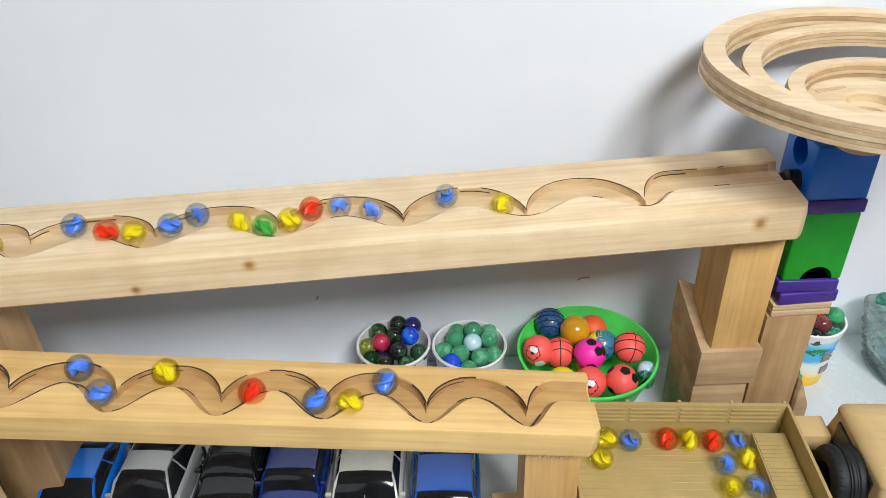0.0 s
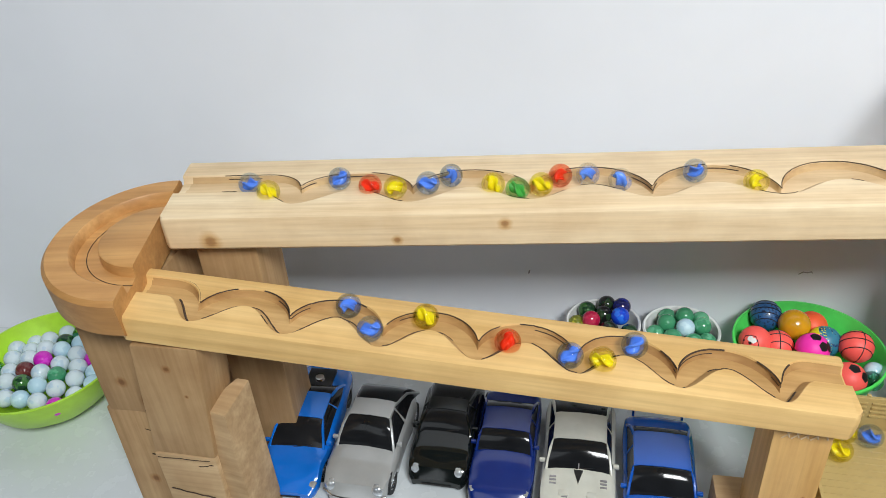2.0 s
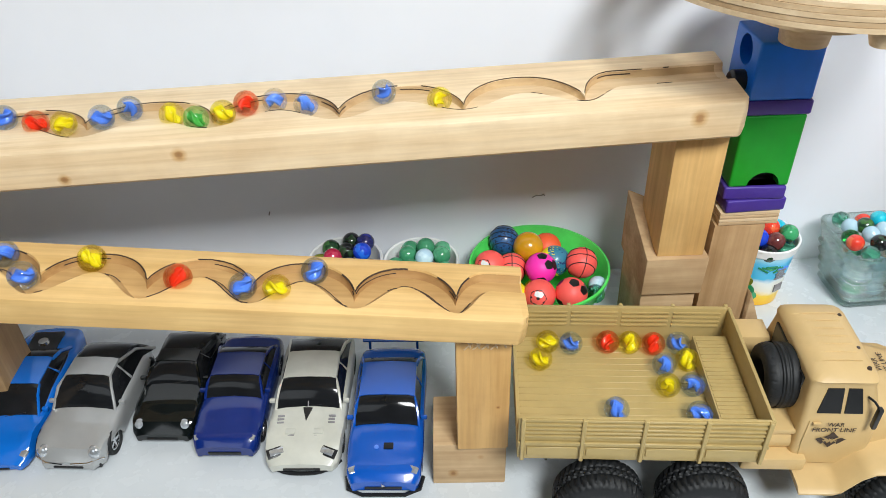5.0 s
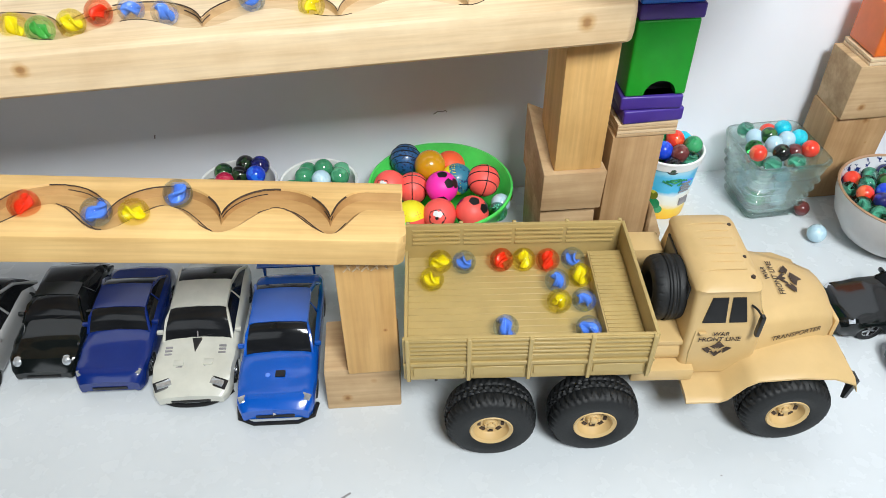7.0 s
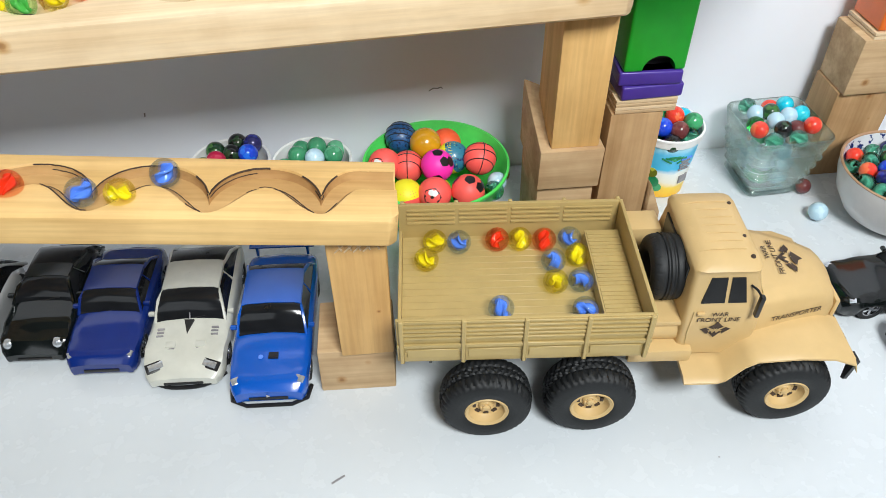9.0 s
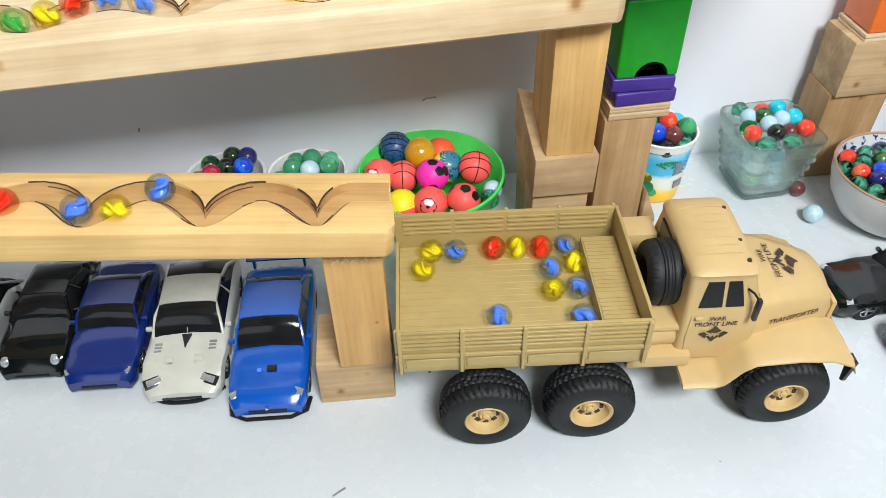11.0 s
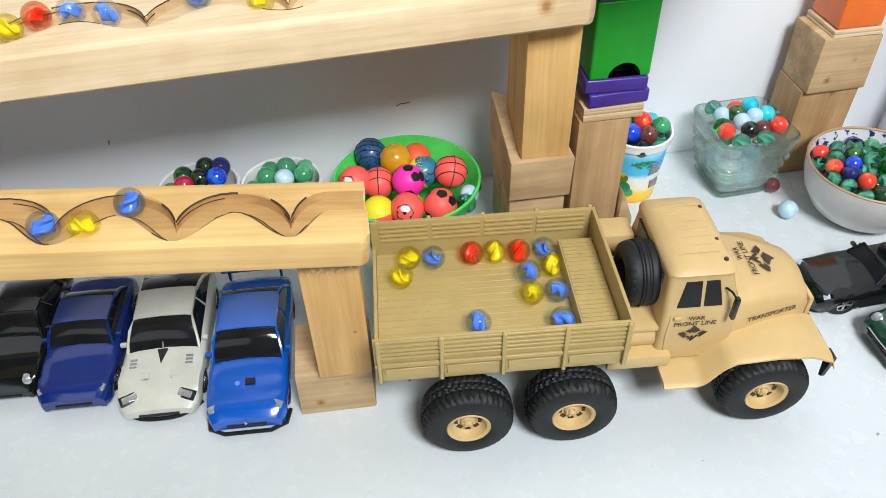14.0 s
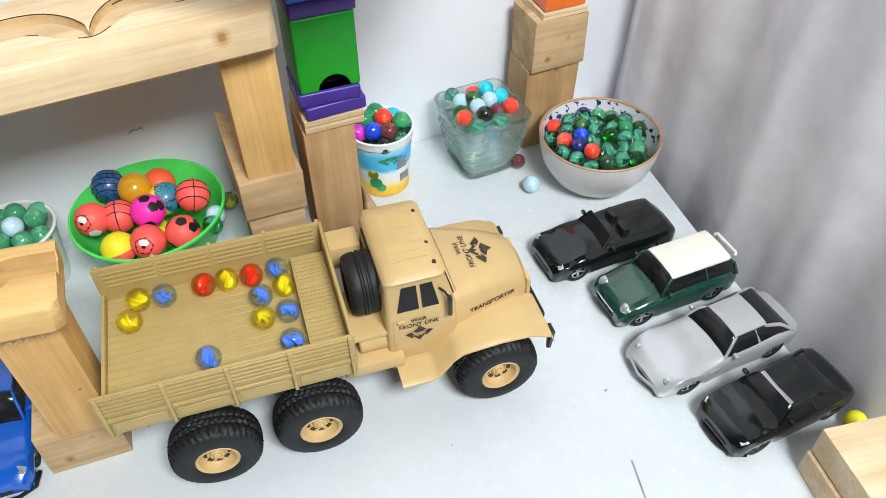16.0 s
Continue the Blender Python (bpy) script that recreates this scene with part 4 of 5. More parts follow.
def interp(table, s):
    for (a, va), (b, vb) in zip(table, table[1:]):
        if s <= b:
            k = (s - a) / (b - a)
            k = k * k * (3 - 2 * k)
            return va + (vb - va) * k
    return table[-1][1]


def toy_car(label, paint, at, rz, L, W, deck, plan, house, wheel_r=0.0105, roof=None, glass_mat=None, lip=True, lamps=(0.34, 0.30, 0.0055, "round"), extra=None, spoiler=False, axles=(0.19, 0.80), open_top=False, roof_drop=0.0):
    """A die-cast car, nose to -y. deck: (share of length, height); plan: (share, half width share);
    house: base front, roof front, roof back, base back as shares, then roof height and roof width share."""
    th = thing("toy_car", label, "toy car", (*at, 0.0), rz, "toy cars")
    P = PAINTS[paint]
    n = 34
    base = 0.0055
    secs = []
    hw = W / 2
    for i in range(n + 1):
        s = i / n
        w = hw * interp(plan, s)
        z = interp(deck, s)
        arch = 0.0
        for ax in axles:
            d = abs(s - ax) * L / (wheel_r * 1.12)
            if d < 1:
                arch = max(arch, math.sqrt(1 - d * d))
        zb = base + arch * (wheel_r * 0.95)
        y = -L / 2 + L * s
        wing = max([0.0] + [1 - ((s - ax) * L / (wheel_r * 1.7)) ** 2 for ax in axles])
        rise = max(0.0, 2 * wheel_r + 0.0016 - z) * wing ** 0.6
        belt = base + (z - base) * 0.62
        half = [(0.0, base + 0.001), (w * 0.80, base + 0.001), (w * 0.86, max(base, zb * 0.98)), (w * 0.975, zb), (w * 1.0, max(zb + 0.001, base + (z - base) * 0.35)), (w * 1.0, max(base + (z - base) * 0.70, zb + 0.002)), (w * 0.965, max(z - (z - base) * 0.14, zb + 0.003) + rise), (w * 0.86, max(z - 0.0004, zb + 0.0035) + rise), (w * 0.62, z + 0.0006 + 0.5 * rise), (0.0, z + 0.0015)]
        ring = [(-x, y, h) for x, h in half[::-1]][:-1] + [(x, y, h) for x, h in half][0:]
        ring = ring[:-1]
        secs.append(ring)
    part("body", loft(secs), P, th)
    hb, rf, rb, bb, rz_h, rw = house
    z1, z2, = interp(deck, hb), interp(deck, bb)
    G = glass_mat or CAR_GLASS
    ym = lambda s: -L / 2 + L * s
    bw = hw * interp(plan, 0.5) * 0.90

    def roof_pt(s, x, z):
        return (x, ym(s), z)
    zr = rz_h
    if open_top:
        # windscreen frame and a sunk cockpit with seats
        zs = rz_h
        secs = [[(-bw * 0.9, ym(hb), z1), (-bw * 0.75, ym(rf), zs), (bw * 0.75, ym(rf), zs), (bw * 0.9, ym(hb), z1)], [(-bw * 0.9, ym(hb) + 0.0012, z1), (-bw * 0.75, ym(rf) + 0.0012, zs), (bw * 0.75, ym(rf) + 0.0012, zs), (bw * 0.9, ym(hb) + 0.0012, z1)]]
        part("windscreen", loft(secs), G, th, "smoked windscreen", False)
        part("windscreen_frame", tube([(-bw * 0.93, ym(hb), z1), (-bw * 0.77, ym(rf), zs + 0.0004), (bw * 0.77, ym(rf), zs + 0.0004), (bw * 0.93, ym(hb), z1)], 0.0009, 6), P, th)
        part("cockpit", boxed(-bw * 0.86, bw * 0.86, ym(hb) + 0.006, ym(bb), z1 - 0.004, z1 + 0.0016, 0.0012), BLACK, th, "black open cockpit")
        for sx in (-1, 1):
            part("seat", boxed(sx * bw * 0.42 - 0.0065, sx * bw * 0.42 + 0.0065, ym(bb) - 0.012, ym(bb) - 0.005, z1, z1 + 0.0095, 0.002), BLACK, th)
        part("steering_wheel", lathe([(0.003, 0), (0.0042, 0.0006), (0.003, 0.0012), (0.003, 0)], 14, Matrix.Translation((bw * 0.42, ym(hb) + 0.011, z1 + 0.003)) @ Matrix.Rotation(radians(-60), 4, "X")), BLACK, th)
        part("aerial", tube([(-bw * 0.95, ym(hb) + 0.01, z1), (-bw * 0.95, ym(hb) + 0.009, z1 + 0.006)], 0.0006, 5), BLACK, th)
    else:
        # glasshouse: rounded loft from belt to roof, sections along the length
        secs = []
        m = 18
        for i in range(m + 1):
            s = hb + (bb - hb) * i / m
            if s < rf:
                k = (s - hb) / (rf - hb)
            elif s > rb:
                k = (bb - s) / (bb - rb)
            else:
                k = 1.0
            k = math.sin(min(1, max(0, k)) * math.pi / 2) ** 0.9
            zd = interp(deck, s) - 0.001
            top = zd + (zr - zd) * k + 0.0002
            wt = bw * (1 - (1 - rw) * k)
            secs.append([(-bw, ym(s), zd), (-bw * 0.5 - wt * 0.5, ym(s), zd + (top - zd) * 0.55), (-wt, ym(s), zd + (top - zd) * 0.90), (-wt * 0.8, ym(s), top), (0, ym(s), top + 0.0008 * k), (wt * 0.8, ym(s), top), (wt, ym(s), zd + (top - zd) * 0.90), (bw * 0.5 + wt * 0.5, ym(s), zd + (top - zd) * 0.55), (bw, ym(s), zd)])
        part("glasshouse", loft(secs), G, th, "smoked windows")
        # roof skin over the top of the glass
        secs = []
        for i in range(11):
            s = rf - 0.012 + (rb - rf + 0.024) * i / 10
            wt = bw * rw * 1.03
            if s < rf:
                k = (s - hb) / (rf - hb)
            elif s > rb:
                k = (bb - s) / (bb - rb)
            else:
                k = 1.0
            k = math.sin(min(1, max(0, k)) * math.pi / 2) ** 0.9
            zd = interp(deck, s) - 0.001
            t = zd + (zr - zd) * k + 0.0007
            secs.append([(-wt, ym(s), t - 0.0030), (-wt * 0.98, ym(s), t - 0.0012), (-wt * 0.8, ym(s), t), (0, ym(s), t + 0.0009), (wt * 0.8, ym(s), t), (wt * 0.98, ym(s), t - 0.0012), (wt, ym(s), t - 0.0030), (0, ym(s), t - 0.0030)])
        part("roof", loft(secs), PAINTS[roof] if roof else P, th, "ivory roof" if roof else "")
        for sx in (-1, 1):
            wt = bw * rw
            part("front_pillar", tube([(sx * bw * 0.99, ym(hb), z1 - 0.0006), (sx * (bw * 0.45 + wt * 0.55), ym(hb + (rf - hb) * 0.55), z1 + (zr - z1) * 0.72), (sx * wt * 0.98, ym(rf), zr - 0.0022)], 0.0012, 6), P, th)
            part("rear_pillar", tube([(sx * wt * 0.98, ym(rb), zr - 0.0022), (sx * (bw * 0.45 + wt * 0.55), ym(bb - (bb - rb) * 0.5), z2 + (zr - z2) * 0.66), (sx * bw * 0.99, ym(bb), z2 - 0.0005)], 0.0016, 6), P, th)
            part("door_pillar", tube([(sx * wt * 1.0, ym((rf + rb) / 2 + 0.03), zr - 0.002), (sx * bw * 1.0, ym((rf + rb) / 2 + 0.05), interp(deck, 0.5))], 0.001, 6), P, th)
        part("wiper", tube([(-bw * 0.1, ym(hb) + 0.0012, z1 + 0.0012), (bw * 0.55, ym(hb) + 0.003, z1 + 0.0030)], 0.0004, 5), BLACK, th)
    for sx in (-1, 1):
        part("mirror", boxed(sx * bw * 1.12 - 0.0024, sx * bw * 1.12 + 0.0024, ym(hb) + 0.0055, ym(hb) + 0.0085, z1 + 0.0005, z1 + 0.0036, 0.0008), P, th)
        lx, ls, lr, kind = lamps
        zl = interp(deck, 0.05)
        if kind == "round":
            zc = interp(deck, 0.09) - 0.0005
            part("headlight", lathe([(0, lr * 0.45), (lr * 0.5, lr * 0.4), (lr * 0.85, lr * 0.18), (lr, 0), (lr * 0.9, -lr * 0.3)], 18, Matrix.Translation((sx * W * lx, ym(0.055), zc - 0.001)) @ Matrix.Rotation(radians(52), 4, "X")), LAMP_GLASS, th, "clear round headlight")
        else:
            lamp = part("headlight", boxed(-lr * 1.1, lr * 1.1, -lr * 0.55, lr * 0.55, -0.0012, 0.0007, 0.0005, Matrix.Translation((sx * W * lx, ym(0.065), interp(deck, 0.065) + (0.0008 if kind == "frame" else -0.0004))) @ Matrix.Rotation(radians(-sx * 24), 4, "Z") @ Matrix.Rotation(radians(24), 4, "X")), BLACK if kind == "frame" else LAMP_GLASS, th, "clear slanted headlight")
            if kind == "frame":
                part("lens", boxed(-lr * 0.8, lr * 0.8, -lr * 0.36, lr * 0.36, 0.0006, 0.0013, 0.0003, Matrix.Translation((sx * W * lx, ym(0.065), interp(deck, 0.065) + (0.0008 if kind == "frame" else -0.0004))) @ Matrix.Rotation(radians(-sx * 24), 4, "Z") @ Matrix.Rotation(radians(24), 4, "X")), LAMP_GLASS, lamp)
        for ax in axles:
            wheel = new("wheel")
            wheel.empty_display_size = 0.005
            wheel.parent = th
            wheel.location = (sx * (hw * interp(plan, ax) - 0.0056), ym(ax), wheel_r)
            tm = Matrix.Rotation(radians(90 * sx), 4, "Y")
            r = wheel_r
            part("tyre", lathe([(r * 0.66, -0.0045), (r * 0.95, -0.0045), (r, -0.003), (r, 0.003), (r * 0.95, 0.0045), (r * 0.66, 0.0045), (r * 0.64, 0.003), (r * 0.64, -0.003), (r * 0.66, -0.0045)], 26, tm), RUBBER, wheel)
            bm = lathe([(0, 0.0032), (r * 0.14, 0.0032), (r * 0.16, 0.0026), (r * 0.16, 0.0005), (r * 0.55, 0.0002), (r * 0.58, 0.0038), (r * 0.68, 0.004), (r * 0.68, 0.0), (0, -0.001)], 24, tm)
            for k in range(5):
                box(bm, r * 0.1, r * 0.62, -r * 0.09, r * 0.09, 0.0006, 0.0034, 0, tm @ Matrix.Rotation(2 * math.pi * k / 5, 4, "Z"))
            part("rim", bm, CHROME, wheel, "silver spoked rim")
    # nose: grille and lower lip
    zf = interp(deck, 0.0)
    wf = hw * interp(plan, 0.02)
    part("grille", boxed(-wf * 0.55, wf * 0.55, ym(0) - 0.0008, ym(0) + 0.0020, base + (zf - base) * 0.25, base + (zf - base) * 0.55, 0.0006), BLACK, th)
    if lip:
        pl = []
        for i in range(13):
            a = -1 + 2 * i / 12
            pl.append((a * hw * 0.93, ym(0) - 0.0008 + 0.012 * abs(a) ** 3, 0.0042))
        part("lower_lip", tube(pl, 0.0017, 6), BLACK, th, "black lower lip")
    part("underbody", boxed(-hw * 0.78, hw * 0.78, ym(0.03), ym(0.97), 0.0030, 0.0085, 0.001), BLACK, th)
    part("number_plate", boxed(-0.006, 0.006, ym(1.0) - 0.0005, ym(1.0) + 0.0006, 0.011, 0.0145, 0.0003), WHITE, th)
    part("bonnet_seam", tube([(-hw * 0.62, ym(0.10), interp(deck, 0.10) + 0.0004), (-hw * 0.60, ym(hb - 0.02), interp(deck, hb - 0.02) + 0.0002), (hw * 0.60, ym(hb - 0.02), interp(deck, hb - 0.02) + 0.0002), (hw * 0.62, ym(0.10), interp(deck, 0.10) + 0.0004)], 0.00014, 5), BLACK, th)
    if spoiler:
        part("spoiler", boxed(-hw * 0.9, hw * 0.9, ym(0.95), ym(1.0), interp(deck, 0.95) + 0.009, interp(deck, 0.95) + 0.0105, 0.0005), P, th)
        for sx in (-1, 1):
            part("spoiler_post", boxed(sx * hw * 0.7 - 0.001, sx * hw * 0.7 + 0.001, ym(0.955), ym(0.99), interp(deck, 0.95), interp(deck, 0.95) + 0.0092, 0.0003), P, th)
    if extra:
        extra(th, P, hw, ym, lambda s: interp(deck, s))
    return th


SPORT = [(0, 0.0125), (0.06, 0.0165), (0.3, 0.0225), (0.5, 0.0255), (0.85, 0.027), (1, 0.021)]
SEDAN = [(0, 0.0150), (0.05, 0.0200), (0.3, 0.0250), (0.6, 0.0275), (0.92, 0.0275), (1, 0.020)]
BUG = [(0, 0.0120), (0.06, 0.0190), (0.22, 0.0255), (0.5, 0.028), (0.8, 0.027), (1, 0.0165)]
PLAN = [(0, 0.78), (0.035, 0.90), (0.09, 0.965), (0.22, 1.0), (0.5, 0.97), (0.8, 1.0), (0.95, 0.92), (1, 0.78)]
PLAN_SQ = [(0, 0.82), (0.05, 0.95), (0.2, 1.0), (0.5, 0.98), (0.8, 1.0), (0.96, 0.94), (1, 0.86)]


def engine_deck(th, P, hw, ym, dk):
    part("engine_cover", boxed(-hw * 0.46, hw * 0.46, ym(0.74), ym(0.93), dk(0.84) - 0.001, dk(0.84) + 0.0022, 0.001), BLACK, th, "black engine bay")
    part("engine", lathe([(0, 0.004), (0.004, 0.0035), (0.005, 0.001), (0.003, 0)], 14, Matrix.Translation((0, ym(0.83), dk(0.84) + 0.001))), CHROME, th, "grey moulded engine")
    for sx in (-1, 1):
        part("side_intake", boxed(sx * hw * 0.80 - 0.0025, sx * hw * 0.80 + 0.0025, ym(0.60), ym(0.74), dk(0.66) - 0.002, dk(0.66) + 0.0004, 0.0008), BLACK, th)


def beetle_bits(th, P, hw, ym, dk):
    part("badge", lathe([(0, 0.0007), (0.0021, 0.0006), (0.0026, 0)], 18, Matrix.Translation((0, ym(0.035), dk(0.04) - 0.0012)) @ Matrix.Rotation(radians(50), 4, "X")), BLACK, th, "round dark badge")
    for sx in (-1, 1):
        part("red_seat", boxed(sx * hw * 0.34 - 0.006, sx * hw * 0.34 + 0.006, ym(0.50), ym(0.55), 0.026, 0.0375, 0.002), RED_SEAT, th, "red seat")
        part("bumper_trim", tube([(sx * hw * 0.1, ym(0) - 0.001, 0.0125), (sx * hw * 0.55, ym(0) + 0.0005, 0.0125), (sx * hw * 0.9, ym(0.05), 0.0125)], 0.0007, 5), CHROME, th)


def white_vents(th, P, hw, ym, dk):
    for sx in (-1, 1):
        part("bonnet_vent", boxed(sx * hw * 0.36 - 0.0036, sx * hw * 0.36 + 0.0036, ym(0.165), ym(0.205), dk(0.19) + 0.0008, dk(0.19) + 0.0023, 0.0004), P, th, "raised bonnet vent")
        # Grey block puts the shade of the vent's mouth into colour.
        part("vent_mouth", boxed(sx * hw * 0.36 - 0.0030, sx * hw * 0.36 + 0.0030, ym(0.158), ym(0.167), dk(0.16) + 0.0008, dk(0.16) + 0.0021, 0.0002), MARK, th, "grey block for the shade in the vent mouth")
        for k in range(3):
            part("bonnet_slot", boxed(sx * hw * 0.66 - 0.0026, sx * hw * 0.66 + 0.0026, ym(0.235 + 0.022 * k), ym(0.245 + 0.022 * k), dk(0.24 + 0.022 * k), dk(0.24 + 0.022 * k) + 0.0017, 0.0003), MARK, th)
    part("bonnet_scoop", loft([[(-0.0036, ym(0.335), dk(0.33) + 0.0006), (0.0036, ym(0.335), dk(0.33) + 0.0006), (0, ym(0.245), dk(0.25) + 0.0006)], [(-0.0036, ym(0.335), dk(0.33) + 0.0030), (0.0036, ym(0.335), dk(0.33) + 0.0030), (0, ym(0.245), dk(0.25) + 0.0022)]]), BLACK, th, "dark pointed scoop", False)
    part("screen_divider", tube([(0, ym(0.345), dk(0.34) + 0.0022), (0, ym(0.42), 0.0335), (0, ym(0.485), 0.0398)], 0.0005, 5), MARK, th, "grey windscreen divider")


def evo_bits(th, P, hw, ym, dk):
    part("bonnet_vent", boxed(-0.0005, 0.0065, ym(0.17), ym(0.21), dk(0.19) + 0.0010, dk(0.19) + 0.0027, 0.0004), BLACK, th, "dark bonnet vent")
    part("bonnet_port", lathe([(0, 0.0008), (0.0016, 0.0007), (0.002, 0)], 12, Matrix.Translation((-0.006, ym(0.185), dk(0.19) + 0.0016))), VANE_BLUE, th)
    part("badge", lathe([(0, 0.0006), (0.0016, 0.0005), (0.0018, 0)], 3, Matrix.Translation((0, ym(0.0) - 0.0012, 0.0135)) @ Matrix.Rotation(radians(80), 4, "X")), CHROME, th)
    pl = [(-hw * 0.99, ym(0.10), 0.0045), (-hw * 0.92, ym(0.02), 0.0042), (-hw * 0.55, ym(0) - 0.0022, 0.0040), (hw * 0.55, ym(0) - 0.0022, 0.0040), (hw * 0.92, ym(0.02), 0.0042), (hw * 0.99, ym(0.10), 0.0045)]
    part("front_splitter", tube(pl, 0.0016, 6), BLACK, th, "black front splitter")


def strip_bits(th, P, hw, ym, dk):
    part("screen_banner", boxed(-hw * 0.62, hw * 0.62, ym(0.408), ym(0.440), 0.0355, 0.0366, 0.0003, None), CHROME, th, "silver strip across the windscreen top", False)


def mini_bits(th, P, hw, ym, dk):
    part("roof_bar", tube([(-hw * 0.55, ym(0.985), 0.036), (-hw * 0.5, ym(1.0), 0.0375), (hw * 0.5, ym(1.0), 0.0375), (hw * 0.55, ym(0.985), 0.036)], 0.0014, 6), PAINTS["ivory"], th)
    part("chrome_grille", tube([(-hw * 0.5, ym(0) - 0.001, 0.0145), (0, ym(0) - 0.0018, 0.0150), (hw * 0.5, ym(0) - 0.001, 0.0145)], 0.0014, 6), CHROME, th, "chrome grille bar")


def slr_bits(th, P, hw, ym, dk):
    part("nose_badge", lathe([(0, 0.0006), (0.0022, 0.0005), (0.0025, 0)], 16, Matrix.Translation((0, ym(0.01), dk(0.02) - 0.001)) @ Matrix.Rotation(radians(60), 4, "X")), CHROME, th)
    for sx in (-1, 1):
        part("side_gill", boxed(sx * hw * 0.98 - 0.0006, sx * hw * 0.98 + 0.0006, ym(0.30), ym(0.37), 0.014, 0.019, 0.0003), MARK, th)
    part("nose_wing", tube([(-hw * 0.6, ym(0.0), 0.0095), (0, ym(0) - 0.003, 0.0085), (hw * 0.6, ym(0.0), 0.0095)], 0.0013, 6), PAINTS["silver"], th)


toy_car("glossy azure blue die-cast supercar with a dark engine bay", "azure", (0.2730, 0.986), 5.0, 0.142, 0.056, [(0, 0.0110), (0.06, 0.0150), (0.3, 0.0210), (0.5, 0.0245), (0.85, 0.0255), (1, 0.021)], PLAN, (0.27, 0.45, 0.64, 0.80, 0.0345, 0.76), extra=engine_deck, lamps=(0.36, 0.3, 0.005, "slant"), lip=False)
toy_car("silver-grey die-cast beetle car with red seats", "pewter", (0.3365, 0.981), 0.5, 0.124, 0.0590, BUG, [(0, 0.66), (0.07, 0.90), (0.2, 1.0), (0.5, 0.95), (0.8, 1.0), (0.95, 0.82), (1, 0.6)], (0.33, 0.49, 0.62, 0.985, 0.0460, 0.72), extra=beetle_bits, lamps=(0.33, 0.3, 0.0052, "round"), lip=False, wheel_r=0.0115)
toy_car("glossy black die-cast sports coupe with round headlights", "black", (0.3980, 1.005), 1.5, 0.114, 0.0525, BUG, PLAN, (0.34, 0.50, 0.60, 0.96, 0.0380, 0.72), lamps=(0.34, 0.3, 0.0042, "round"), lip=False)
toy_car("dark navy blue die-cast muscle coupe", "navy", (0.4510, 0.994), 2.0, 0.118, 0.0530, SEDAN, PLAN_SQ, (0.35, 0.47, 0.66, 0.84, 0.0385, 0.84), lamps=(0.36, 0.3, 0.004, "slant"), lip=False)
toy_car("worn cream-white die-cast racing coupe with bonnet vents", "cream", (0.5120, 0.991), 2.5, 0.136, 0.0600, SPORT, PLAN, (0.34, 0.49, 0.68, 0.92, 0.0390, 0.80), lamps=(0.32, 0.3, 0.0066, "frame"), extra=white_vents)
toy_car("royal blue die-cast rally saloon with a black splitter", "royal", (0.5760, 0.975), 2.0, 0.134, 0.0575, SEDAN, PLAN_SQ, (0.33, 0.46, 0.70, 0.86, 0.0420, 0.84), lamps=(0.36, 0.3, 0.0045, "slant"), extra=evo_bits, lip=False, spoiler=True)
toy_car("glossy black die-cast open roadster", "black", (1.0700, 1.006), -84, 0.122, 0.050, SEDAN, PLAN, (0.38, 0.45, 0.58, 0.66, 0.0350, 0.8), lamps=(0.34, 0.3, 0.0045, "slant"), open_top=True, lip=False)
toy_car("dark green die-cast hatchback with an ivory roof", "forest", (1.0960, 0.945), -84, 0.112, 0.0485, [(0, 0.0150), (0.05, 0.0215), (0.3, 0.0265), (0.6, 0.0285), (0.92, 0.0285), (1, 0.023)], PLAN_SQ, (0.32, 0.42, 0.90, 0.985, 0.0415, 0.80), roof="ivory", extra=mini_bits, lamps=(0.33, 0.3, 0.0048, "round"), lip=False)
toy_car("silver die-cast grand tourer with a long bonnet", "silver", (1.1030, 0.880), -82, 0.130, 0.0530, SPORT, PLAN, (0.42, 0.52, 0.72, 0.93, 0.0370, 0.70), extra=slr_bits, lamps=(0.33, 0.3, 0.0042, "round"), lip=False)
toy_car("black die-cast sports coupe with a silver windscreen strip", "black", (1.1180, 0.818), -82, 0.108, 0.0480, SEDAN, PLAN_SQ, (0.32, 0.45, 0.64, 0.86, 0.0360, 0.74), extra=strip_bits, lamps=(0.34, 0.3, 0.0042, "slant"))

# ---- marbles and balls ----
MR = 0.0085
PROTO = {}


